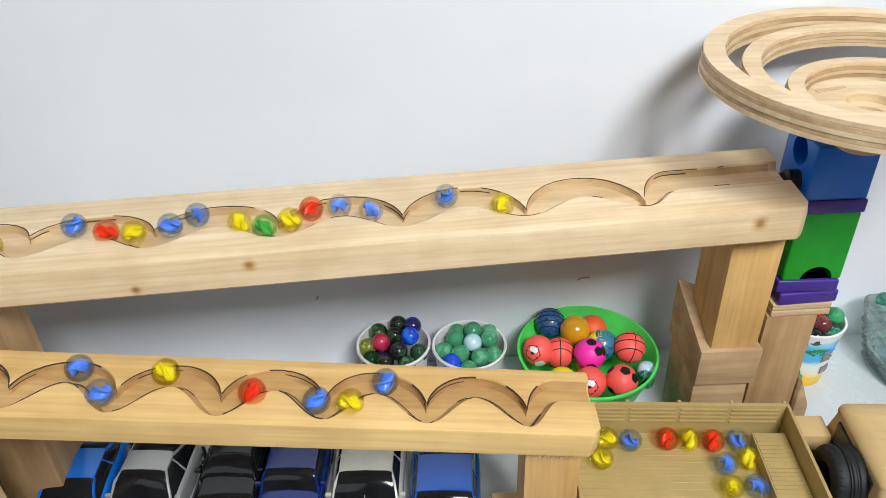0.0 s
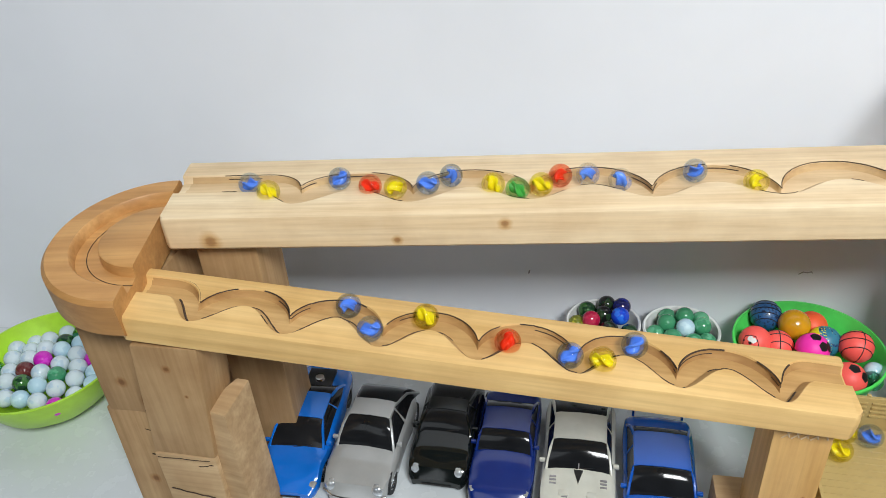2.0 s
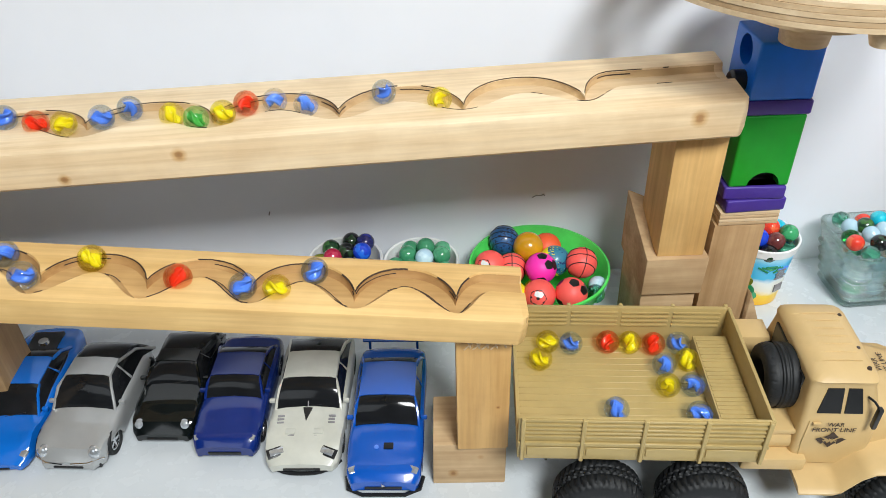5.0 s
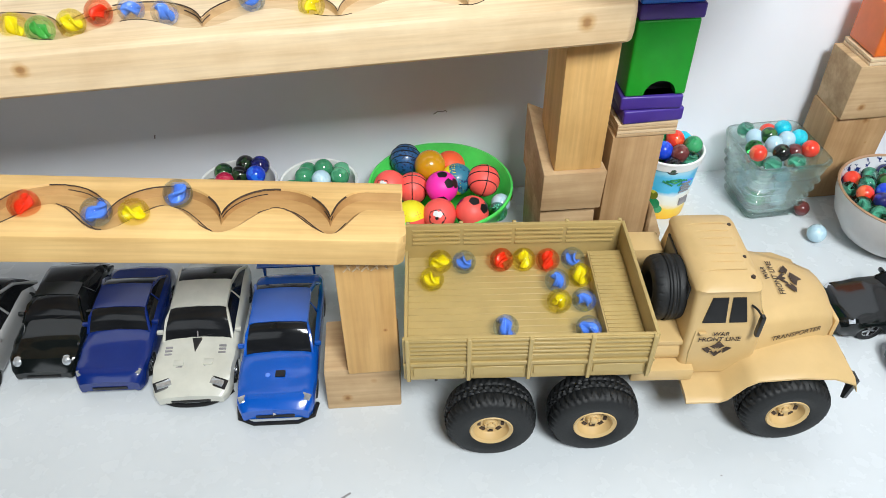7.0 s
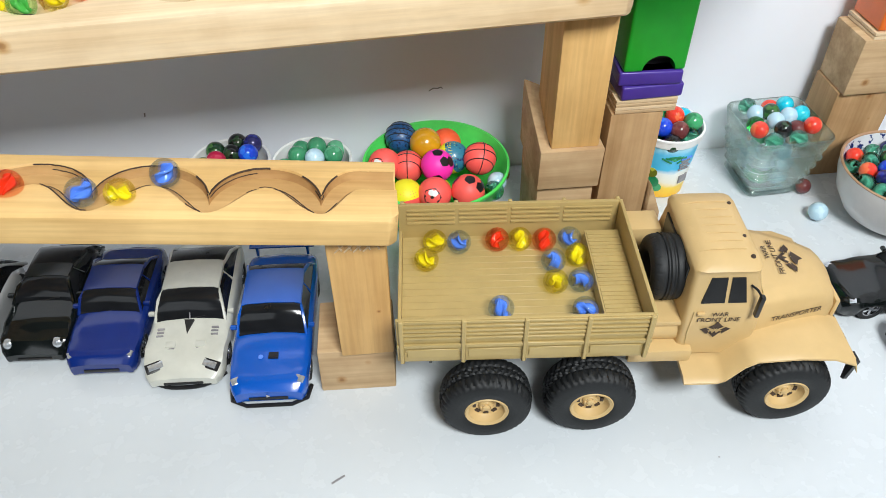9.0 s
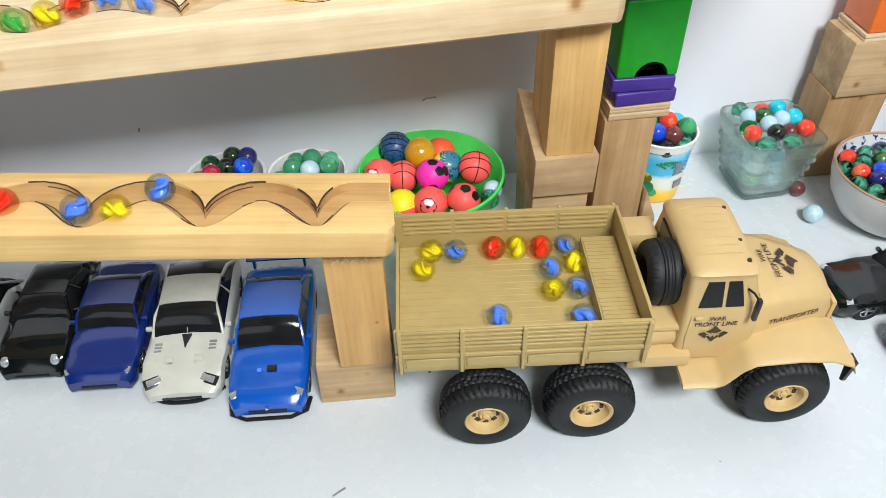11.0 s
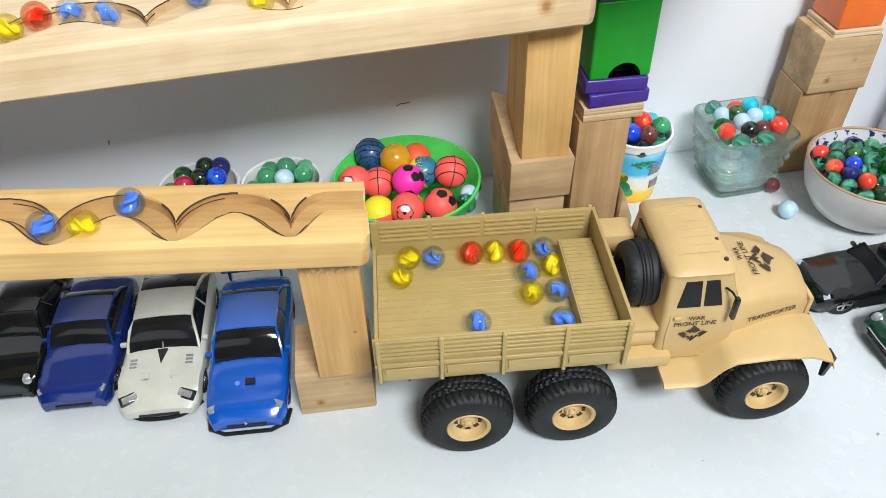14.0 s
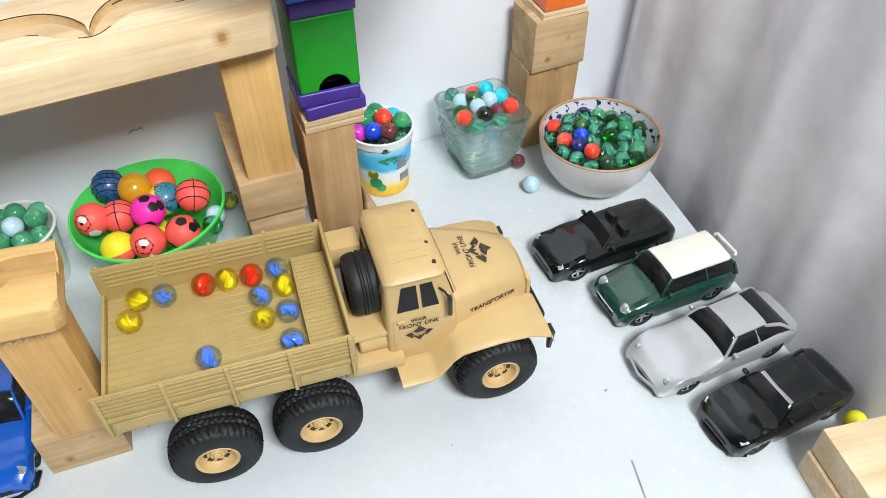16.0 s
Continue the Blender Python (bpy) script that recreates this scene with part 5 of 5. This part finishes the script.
def marble(kind, mat, at, label, r=MR, vane=None, group="marbles", spin=None):
    """One glass marble, clear ones with a twisted vane inside."""
    key = (kind, r)
    if key not in PROTO:
        bm = ball(r, 24, 14)
        me = bpy.data.meshes.new("marble")
        bm.to_mesh(me)
        bm.free()
        me.materials.append(mat)
        for p in me.polygons:
            p.use_smooth = True
        vm = None
        if vane:
            vb = bmesh.new()
            secs = []
            for i in range(13):
                z = -0.78 + 1.56 * i / 12
                k = math.sqrt(max(0.02, 0.66 - z * z))
                ring = []
                for j in range(18):
                    a = 2 * math.pi * j / 18
                    q = (0.14 + 0.56 * abs(math.cos(1.5 * a)) ** 3) * k
                    a += 1.9 * z
                    ring.append((q * r * math.cos(a), q * r * math.sin(a), z * r))
                secs.append(ring)
            loft(secs, bm=vb)
            vm = bpy.data.meshes.new("vane")
            vb.to_mesh(vm)
            vb.free()
            vm.materials.append(vane)
            for p in vm.polygons:
                p.use_smooth = True
        PROTO[key] = (me, vm)
    me, vm = PROTO[key]
    ob = new("marble", me)
    ob.location = at
    ob.rotation_euler = spin or [random.uniform(0, 6.28) for _ in range(3)]
    if vm:
        v = new("vane", vm)
        v.parent = ob
    return tagged(ob, label, "marble", group)


def cats_eye(c, at, group="run marbles"):
    vane, tint, word = {"b": (VANE_BLUE, MARBLE_BLUE, "blue"), "y": (VANE_YELLOW, YELLOW_TINT, "yellow"), "r": (VANE_RED, MARBLE_RED, "red"), "g": (VANE_GREEN, MARBLE_GREEN, "green"), "c": (VANE_BLUE, MARBLE_CLEAR, "dark blue")}[c]
    where = "in the truck bed" if at[2] < 0.12 else "on the upper track" if at[2] > 0.235 else "on the lower track"
    return marble("eye_" + c, tint, at, f"clear glass marble with a {word} swirl {where}", MR, vane, group)


BZ = 0.0797 + MR
for c, x, y in (("y", 0.697, 0.982), ("b", 0.714, 0.981), ("r", 0.741, 0.983), ("y", 0.757, 0.983), ("r", 0.774, 0.982), ("b", 0.792, 0.983), ("y", 0.795, 0.966), ("b", 0.778, 0.961), ("y", 0.777, 0.941), ("b", 0.794, 0.942), ("y", 0.691, 0.964), ("b", 0.739, 0.918), ("b", 0.793, 0.916)):
    cats_eye(c, (x, y, BZ))


def on_board(th, x0, share, x, y):
    return th.matrix_basis @ Vector(((x - x0) / share, y, 0.0024))


for c, x, y in (("b", 0.2661, 0.0452), ("y", 0.2835, 0.0328), ("b", 0.3326, 0.0505), ("r", 0.3573, 0.0383), ("y", 0.3760, 0.0348), ("b", 0.3988, 0.0404), ("b", 0.4148, 0.0513), ("y", 0.4455, 0.0365), ("g", 0.4625, 0.0283), ("y", 0.4790, 0.0348), ("r", 0.4927, 0.0472), ("c", 0.5119, 0.0479), ("c", 0.5334, 0.0386), ("b", 0.5858, 0.0498), ("y", 0.6226, 0.0317)):
    cats_eye(c, on_board(up, 0.2125, UP_X, x, y))
for c, x, y in (("b", 0.3614, 0.0390), ("b", 0.3805, 0.0190), ("y", 0.4131, 0.0385), ("r", 0.4678, 0.0240), ("b", 0.5067, 0.0190), ("y", 0.5267, 0.0185), ("b", 0.5471, 0.0370)):
    cats_eye(c, on_board(low, 0.220, LOW_X, x, y))

OPAQUE = {"jade": (M_JADE, "jade green"), "white": (M_WHITE, "milky white"), "pale": (M_PALE, "pale blue"), "black": (M_BLACK, "black"), "dark": (M_DARKGREEN, "dark green"), "navy": (M_NAVY, "navy blue"), "blue": (M_BLUE, "bright blue"), "sky": (M_SKY, "turquoise"), "red": (M_RED, "orange-red"), "crimson": (M_CRIMSON, "crimson"), "maroon": (M_MAROON, "maroon"), "magenta": (M_MAGENTA, "magenta"), "green": (M_GREEN, "green"), "olive": (M_OLIVE, "olive yellow"), "aqua": (MARBLE_AQUA, "clear aqua"), "bottle": (MARBLE_BOTTLE, "clear bottle green")}


def heap(centre, spots, holder, r=MR):
    """Marbles at (colour, dx, dy, dz) from the heap's centre."""
    for c, dx, dy, dz in spots:
        mat, word = OPAQUE[c]
        vane = VANE_AQUA if c == "aqua" else None
        marble(c, mat, (centre[0] + dx, centre[1] + dy, centre[2] + dz), f"{word} glass marble {holder}", r, vane, "marbles " + holder)


def packed(radius, r, rise, colours, seed, limit=200):
    """A settled top layer: hexagonal spots inside a circle, with some jitter and a low dome."""
    rng = random.Random(seed)
    out, k = [], 0
    row = 0
    y = -radius
    while y <= radius:
        x = -radius + (r if row % 2 else 0)
        while x <= radius:
            d = math.hypot(x, y)
            if d <= radius and k < limit:
                out.append((colours[k % len(colours)], x + rng.uniform(-0.1, 0.1) * r, y + rng.uniform(-0.1, 0.1) * r, rise * (1 - (d / radius) ** 2) + rng.uniform(-0.25, 0.25) * r))
                k += 1
            x += 2.08 * r
        y += 1.82 * r
        row += 1
    return out


def shell(profile, n=56):
    return lathe(profile, n)


# lime bowl by the turn
LB = thing("lime_bowl", "lime green plastic bowl full of marbles", "bowl", (0.009, 0.990, 0.0), 0, "bowls")
part("bowl_wall", shell([(0, 0.002), (0.030, 0.0015), (0.034, 0.0), (0.037, 0.002), (0.056, 0.018), (0.068, 0.040), (0.0725, 0.052), (0.0735, 0.0525), (0.0735, 0.054), (0.0715, 0.054), (0.066, 0.041), (0.054, 0.0205), (0.036, 0.0045), (0, 0.0040)]), LIME, LB)
heap((0.009, 0.990, 0.038), packed(0.058, MR, 0.009, ["white", "white", "pale", "white", "magenta", "white", "white", "dark", "pale", "white", "white", "aqua", "white", "maroon", "white", "jade", "white", "pale", "white", "white", "magenta", "white", "white", "pale", "white"], 3), "in the lime bowl")
# two white cups at the wall
for nm, x, spots in (("dark", 0.5225, [("black", 0, 0.010, 0.010), ("black", 0.002, 0.026, 0.010), ("dark", -0.016, 0.017, 0.008), ("navy", 0.016, 0.022, 0.012), ("blue", 0.015, 0.006, 0.013), ("crimson", -0.011, -0.002, 0.012), ("olive", -0.024, 0.0, 0.004), ("dark", 0.024, -0.008, 0.005), ("black", 0.006, -0.012, 0.010), ("black", -0.006, -0.020, 0.004), ("bottle", -0.019, -0.016, 0.003), ("dark", 0.014, -0.022, 0.003), ("black", 0.0, 0.0, 0.0), ("navy", -0.013, 0.008, -0.006)]), ("jade", 0.5925, [("pale", 0.003, -0.002, 0.013), ("jade", 0.003, 0.016, 0.012), ("jade", -0.013, 0.006, 0.010), ("jade", 0.018, 0.006, 0.010), ("jade", -0.023, -0.005, 0.005), ("jade", -0.008, -0.012, 0.008), ("jade", 0.010, -0.016, 0.008), ("jade", 0.022, -0.010, 0.005), ("blue", -0.015, -0.020, 0.005), ("jade", 0.0, -0.026, 0.002), ("jade", -0.012, 0.021, 0.005), ("jade", 0.018, 0.021, 0.005), ("jade", 0, 0, -0.003)])):
    cup = thing("white_cup", f"white plastic cup filled with {nm} marbles", "cup", (x, 1.118, 0.0), 0, "white cups")
    part("cup_wall", shell([(0, 0.001), (0.024, 0.0), (0.026, 0.001), (0.0325, 0.055), (0.034, 0.0565), (0.0345, 0.059), (0.0335, 0.0605), (0.032, 0.0595), (0.0312, 0.055), (0.025, 0.003), (0, 0.003)]), WHITE, cup)
    heap((x, 1.118, 0.050), spots, "in a white cup")
# bright green bowl of rubber balls
GB = thing("green_bowl", "bright green plastic bowl full of bouncy balls", "bowl", (0.699, 1.113, 0.0), 0, "bowls")
part("bowl_wall", shell([(0, 0.002), (0.032, 0.0015), (0.036, 0.0), (0.039, 0.002), (0.050, 0.022), (0.058, 0.046), (0.0615, 0.0565), (0.0630, 0.0575), (0.0630, 0.0595), (0.0610, 0.0600), (0.0560, 0.047), (0.048, 0.024), (0.037, 0.0045), (0, 0.0040)]), MINT, GB)
BR = 0.0140


def bouncy(label, mat, at, marks=(), r=BR, spin=(0, 0, 0)):
    th = thing("bouncy_ball", label, "ball", at, 0, "bouncy balls")
    th.rotation_euler = [radians(a) for a in spin]
    part("ball_skin", ball(r, 30, 18), mat, th)
    for kind, data, m2 in marks:
        if kind == "patch":
            lon, lat, size = data
            c = Vector((math.cos(radians(lat)) * math.cos(radians(lon)), math.cos(radians(lat)) * math.sin(radians(lon)), math.sin(radians(lat))))
            q = c.to_track_quat("Z", "Y")
            bm = bmesh.new()
            mid = bm.verts.new(c * (r + 0.0003))
            rim = []
            for k in range(5):
                for f in (0, 0.5):
                    a = 2 * math.pi * (k + f) / 5
                    s = size * (1.0 if f == 0 else 0.86)
                    p = c + q @ Vector((math.cos(a) * s, math.sin(a) * s, 0))
                    rim.append(bm.verts.new(p.normalized() * (r + 0.0002)))
            for k in range(10):
                bm.faces.new((mid, rim[k], rim[(k + 1) % 10]))
            part("patch", bm, m2, th, "printed patch")
        elif kind == "ring":
            ax, tilt, share = data
            m = Euler([radians(v) for v in (ax, tilt, 0)]).to_matrix()
            h = math.sqrt(1 - share * share)
            part("seam", tube([m @ Vector((r * 1.002 * h * math.cos(2 * math.pi * k / 40), r * 1.002 * h * math.sin(2 * math.pi * k / 40), r * share)) for k in range(40)], 0.00045, 5, True), m2, th, "dark seam line")
        elif kind == "cap":
            m = Euler([radians(v) for v in data]).to_matrix().to_4x4()
            prof = [(r * 1.004 * math.sin(a), r * 1.004 * math.cos(a)) for a in [math.pi * 0.5 * k / 12 for k in range(13)]]
            part("half_skin", lathe(prof[::-1], 30, m), m2, th, "second-colour half")
    return th


soccer = [("patch", (-90 + 72 * k, 30 if k % 2 else -15, 0.36), BLACK) for k in range(5)] + [("patch", (0, 88, 0.36), BLACK), ("patch", (-50, 45, 0.34), BLACK)]
seams = [("ring", (90, 0, 0.0), BLACK), ("ring", (0, 90, 0.0), BLACK), ("ring", (90, 30, 0.55), BLACK), ("ring", (90, 30, -0.55), BLACK)]
face = [("patch", (-95, 28, 0.62), BLACK), ("patch", (-100, 42, 0.20), WHITE), ("patch", (-85, 40, 0.20), WHITE)]
TZ = 0.052
bouncy("speckled navy rubber bouncy ball with dark lines", B_NAVY, (0.668, 1.150, TZ + 0.007), [("ring", (90, 0, 0.35 * k), BLACK) for k in (-2, -1, 0, 1, 2)], spin=(20, 10, 0))
bouncy("translucent amber bouncy ball", B_GOLD, (0.690, 1.136, TZ + 0.010), spin=(0, 0, 0))
bouncy("plain orange-red rubber bouncy ball", B_RED, (0.708, 1.149, TZ), [])
bouncy("yellow bouncy ball with a teal scaled half", B_YELLOW, (0.7135, 1.122, TZ + 0.005), [("cap", (20, 60, 20), B_TEAL)])
bouncy("coral bouncy ball with a cartoonish black patch", B_CORAL, (0.655, 1.112, TZ + 0.006), face + [("patch", (-60, -20, 0.4), WHITE)], spin=(0, 0, -25))
bouncy("coral basketball-style bouncy ball", B_CORAL, (0.6745, 1.115, TZ + 0.001), seams)
bouncy("hot pink football-style bouncy ball", B_PINK, (0.7000, 1.104, TZ + 0.010), soccer)
bouncy("coral basketball-style bouncy ball", B_CORAL, (0.7365, 1.113, TZ + 0.010), seams, spin=(20, 15, 0))
bouncy("yellow and coral bouncy ball with scale lines", B_CORAL, (0.6740, 1.077, TZ), [("cap", (-20, -10, 0), B_YELLOW), ("ring", (10, 0, -0.2), BLACK), ("ring", (10, 0, -0.45), BLACK)])
bouncy("coral bouncy ball with a black patch", B_CORAL, (0.6975, 1.074, TZ + 0.004), face, spin=(0, 0, -5))
bouncy("coral football-style bouncy ball", B_CORAL, (0.7250, 1.077, TZ + 0.004), soccer, spin=(10, 0, 25))
bouncy("yellow bouncy ball deep in the bowl", B_YELLOW, (0.699, 1.113, TZ - 0.026))
for c, x, y in (("pale", 0.751, 1.10), ("aqua", 0.7475, 1.088)):
    heap((x, y, 0.047), [(c, 0, 0, 0)], "in the green bowl")
# loose marbles by the bowl
for c, x, y in (("jade", 0.7595, 1.0535), ("white", 0.744, 1.0395), ("olive", 0.7605, 1.160), ("aqua", 0.7665, 1.0830), ("pale", 0.7480, 1.0555)):
    heap((x, y, MR), [(c, 0, 0, 0)], "loose on the table")
heap((0.4275, 1.118, MR), [("black", 0, 0, 0), ("black", 0.019, 0.004, 0)], "loose on the table")

# printed ice cream tub
TUB = thing("printed_tub", "printed plastic tub with a beach and fruit picture, full of marbles", "tub", (0.9080, 1.154, 0.0), 0, "marble holders")


def label_material():
    m, nt, nodes, links, bsdf = material("beach_print")
    tc = nodes.new("ShaderNodeTexCoord")
    sep = nodes.new("ShaderNodeSeparateXYZ")
    n = noise_node(nodes, links, tc.outputs["Object"], 55, 3)
    links.new(tc.outputs["Object"], sep.inputs[0])
    ma = nodes.new("ShaderNodeMath")
    ma.operation = "MULTIPLY_ADD"
    links.new(n.outputs[0], ma.inputs[0])
    ma.inputs[1].default_value = 0.012
    links.new(sep.outputs[2], ma.inputs[2])
    mr = nodes.new("ShaderNodeMapRange")
    mr.inputs[1].default_value, mr.inputs[2].default_value = 0.0, 0.07
    links.new(ma.outputs[0], mr.inputs[0])
    r = ramp(nodes, [(0.12, (0.90, 0.48, 0.02)), (0.28, (0.93, 0.64, 0.06)), (0.36, (0.86, 0.82, 0.68)), (0.52, (0.82, 0.86, 0.82)), (0.60, (0.06, 0.50, 0.80)), (0.80, (0.10, 0.55, 0.86)), (0.93, (0.45, 0.78, 0.92))])
    links.new(mr.outputs[0], r.inputs[0])
    links.new(r.outputs[0], bsdf.inputs["Base Color"])
    bsdf.inputs["Roughness"].default_value = 0.3
    return m


part("tub_wall", shell([(0, 0.001), (0.0225, 0.0), (0.0240, 0.0015), (0.0290, 0.060), (0.0275, 0.060), (0.023, 0.003), (0, 0.003)]), label_material(), TUB, "blue, white and orange printed wall")
part("tub_rim", shell([(0.0290, 0.0595), (0.0302, 0.0595), (0.0306, 0.0655), (0.0312, 0.0660), (0.0312, 0.0675), (0.0295, 0.0680), (0.0283, 0.0665), (0.0277, 0.0595), (0.029, 0.0595)]), WHITE, TUB, "white rim")


def on_tub(a, z):
    r = 0.0243 + (z - 0.0015) * 0.0855
    return (r * math.cos(radians(a)), r * math.sin(radians(a)), z), a


for a, z, rx, rz, mt in ((-118, 0.020, 0.006, 0.008, M_GREEN), (-122, 0.030, 0.005, 0.006, M_OLIVE), (-108, 0.014, 0.0045, 0.006, M_GREEN)):
    p, _ = on_tub(a, z)
    part("fruit_print", lathe([(0, 0.0005), (rx, 0.0004), (rx, 0)], 18, Matrix.Translation(p) @ Matrix.Rotation(radians(a + 90), 4, "Z") @ Matrix.Rotation(radians(90), 4, "X")), mt, TUB, "printed green fruit")
for k in range(5):
    p, a = on_tub(-62, 0.047 - 0.003 * k)
    part("print_bar", boxed(-0.006 + 0.001 * (k % 2), 0.006 - 0.0012 * (k % 3), -0.0006, 0.0003, -0.0007, 0.0007), MARK if k else VANE_BLUE, TUB, "small print bar", False, p, (0, 0, a + 90))
p, a = on_tub(-55, 0.022)
part("print_panel", boxed(-0.005, 0.005, -0.0007, 0.0003, -0.004, 0.004), MARK, TUB, "grey print panel", False, p, (0, 0, a + 90))
for k in range(5):
    p, a = on_tub(-100 + 7 * k, 0.050 - 0.002 * abs(k - 2))
    part("palm_print", boxed(-0.005, 0.005, -0.0006, 0.0003, -0.0007, 0.0007), M_GREEN, TUB, "printed palm leaf", False, p, (0, 25 - 14 * k, a + 90))
heap((0.9080, 1.154, 0.060), [("green", 0.0, 0.019, 0.009), ("red", 0.004, 0.003, 0.013), ("green", 0.019, -0.004, 0.011), ("green", -0.012, 0.008, 0.010), ("blue", -0.009, -0.010, 0.010), ("magenta", -0.022, -0.004, 0.006), ("maroon", 0.005, -0.014, 0.009), ("sky", -0.003, -0.001, 0.002), ("sky", 0.015, 0.013, 0.005), ("aqua", 0.014, -0.017, 0.004), ("jade", -0.015, 0.016, 0.004), ("black", -0.002, -0.022, 0.001), ("green", 0, 0, -0.012)], "in the printed tub")


# square ribbed glass vase
def square_ring(h, z, r=0.3):
    pts, rr = [], h * r
    for cx, cy, a0 in ((1, 1, 0), (-1, 1, 90), (-1, -1, 180), (1, -1, 270)):
        for k in range(6):
            a = radians(a0 + 18 * k)
            pts.append((cx * (h - rr) + rr * math.cos(a), cy * (h - rr) + rr * math.sin(a), z))
    return pts


def vase():
    th = thing("glass_vase", "square clear glass vase with ribbed sides, full of marbles", "vase", (1.0075, 1.156, 0.0), 8, "marble holders")
    secs = [square_ring(0.0235, 0.0)]
    for k in range(45):
        z = 0.003 + 0.058 * k / 44
        h = 0.0245 + 0.0125 * (z / 0.066) ** 1.1
        rib = 0.0020 * math.sin(2 * math.pi * k / 7.3) if z < 0.050 else 0.0
        secs.append(square_ring(h + rib, z))
    secs += [square_ring(0.0372, 0.0655), square_ring(0.0368, 0.0670), square_ring(0.0352, 0.0670), square_ring(0.0345, 0.0640)]
    for k in range(6):
        z = 0.060 - 0.054 * k / 5
        secs.append(square_ring(0.0220 + 0.0122 * (z / 0.066) ** 1.1, z))
    part("vase_wall", loft(secs), CLEAR, th)
    part("vase_base", loft([square_ring(0.0205, 0.0032), square_ring(0.0212, 0.0052)]), CLEAR, th, "thick glass base")
    return th


vase()
heap((1.0075, 1.156, 0.0585), [("pale", -0.006, -0.004, 0.011), ("sky", 0.010, 0.020, 0.012), ("sky", 0.020, 0.006, 0.011), ("red", 0.024, -0.012, 0.011), ("black", -0.003, -0.016, 0.010), ("dark", -0.006, 0.010, 0.011), ("red", -0.022, -0.012, 0.007), ("red", -0.001, 0.024, 0.006), ("pale", -0.017, 0.014, 0.007), ("aqua", -0.022, 0.024, 0.008), ("aqua", 0.010, -0.022, 0.004), ("maroon", 0.013, -0.008, 0.005), ("aqua", -0.012, -0.024, 0.003), ("aqua", 0.020, 0.021, -0.002), ("pale", 0.009, 0.005, 0.010), ("bottle", -0.021, 0.000, 0.004)], "in the glass vase", 0.0078)
rngv = random.Random(5)
for z in (0.0105, 0.025, 0.0395):
    g = 0.0082
    heap((1.0075, 1.156, z), [(rngv.choice(["white", "pale", "pale", "white", "jade", "pale"]), sx * 0.0085 + rngv.uniform(-0.0004, 0.0004), sy * 0.0085, 0) for sx in (-1, 1) for sy in (-1, 1)], "deep in the glass vase", 0.0075)
# wide ceramic bowl
CB = thing("ceramic_bowl", "white ribbed ceramic bowl with a brown rim, full of marbles", "bowl", (1.1045, 1.099, 0.0), 0, "bowls")
prof = [(0, 0.002), (0.024, 0.0015), (0.027, 0.0), (0.029, 0.001), (0.041, 0.010), (0.051, 0.026), (0.0555, 0.043), (0.0565, 0.0535)]
part("bowl_wall", shell(prof + [(0.0545, 0.0535), (0.053, 0.043), (0.048, 0.027), (0.038, 0.013), (0.02, 0.006), (0, 0.0055)]), CERAMIC, CB)
part("bowl_rim", shell([(0.0565, 0.0535), (0.0570, 0.0545), (0.0558, 0.0556), (0.0545, 0.0545), (0.0545, 0.0535), (0.0565, 0.0535)]), CLAY, CB, "brown glazed rim")
part("inner_glaze", shell([(0.0544, 0.0534), (0.0528, 0.0428), (0.0478, 0.0272), (0.0379, 0.0134)]), FLORAL, CB, "blue and white patterned inner glaze")
heap((1.1045, 1.099, 0.0425), packed(0.0475, 0.0074, 0.011, ["aqua", "dark", "aqua", "bottle", "aqua", "red", "aqua", "aqua", "jade", "aqua", "navy", "aqua", "bottle", "aqua", "aqua", "red", "blue", "aqua", "aqua", "green", "dark", "aqua"], 11), "in the ceramic bowl", 0.0074)
part("filling", lathe([(0, 0.040), (0.03, 0.038), (0.048, 0.034), (0.03, 0.012), (0, 0.008)], 32), M_DARKGREEN, CB, "dark mass of lower marbles")
for c, x, y in (("pale", 1.0395, 1.0985), ("maroon", 1.0400, 1.1360)):
    heap((x, y, MR if c == "pale" else 0.0072), [(c, 0, 0, 0)], "loose on the table", MR if c == "pale" else 0.0072)
solid("pink_trinket", tube([(0, 0, 0.004), (0.003, 0.002, 0.011), (-0.001, 0.003, 0.017), (0.001, 0, 0.022)], 0.003, 8), B_CORAL, "small pinkish trinket beside the blue car", "trinket", (0.3195, 0.962, 0.0))
solid("yellow_bead", ball(0.008, 20, 12), B_YELLOW, "yellow ball half hidden by the curtain", "ball", (1.166, 0.789, 0.008))
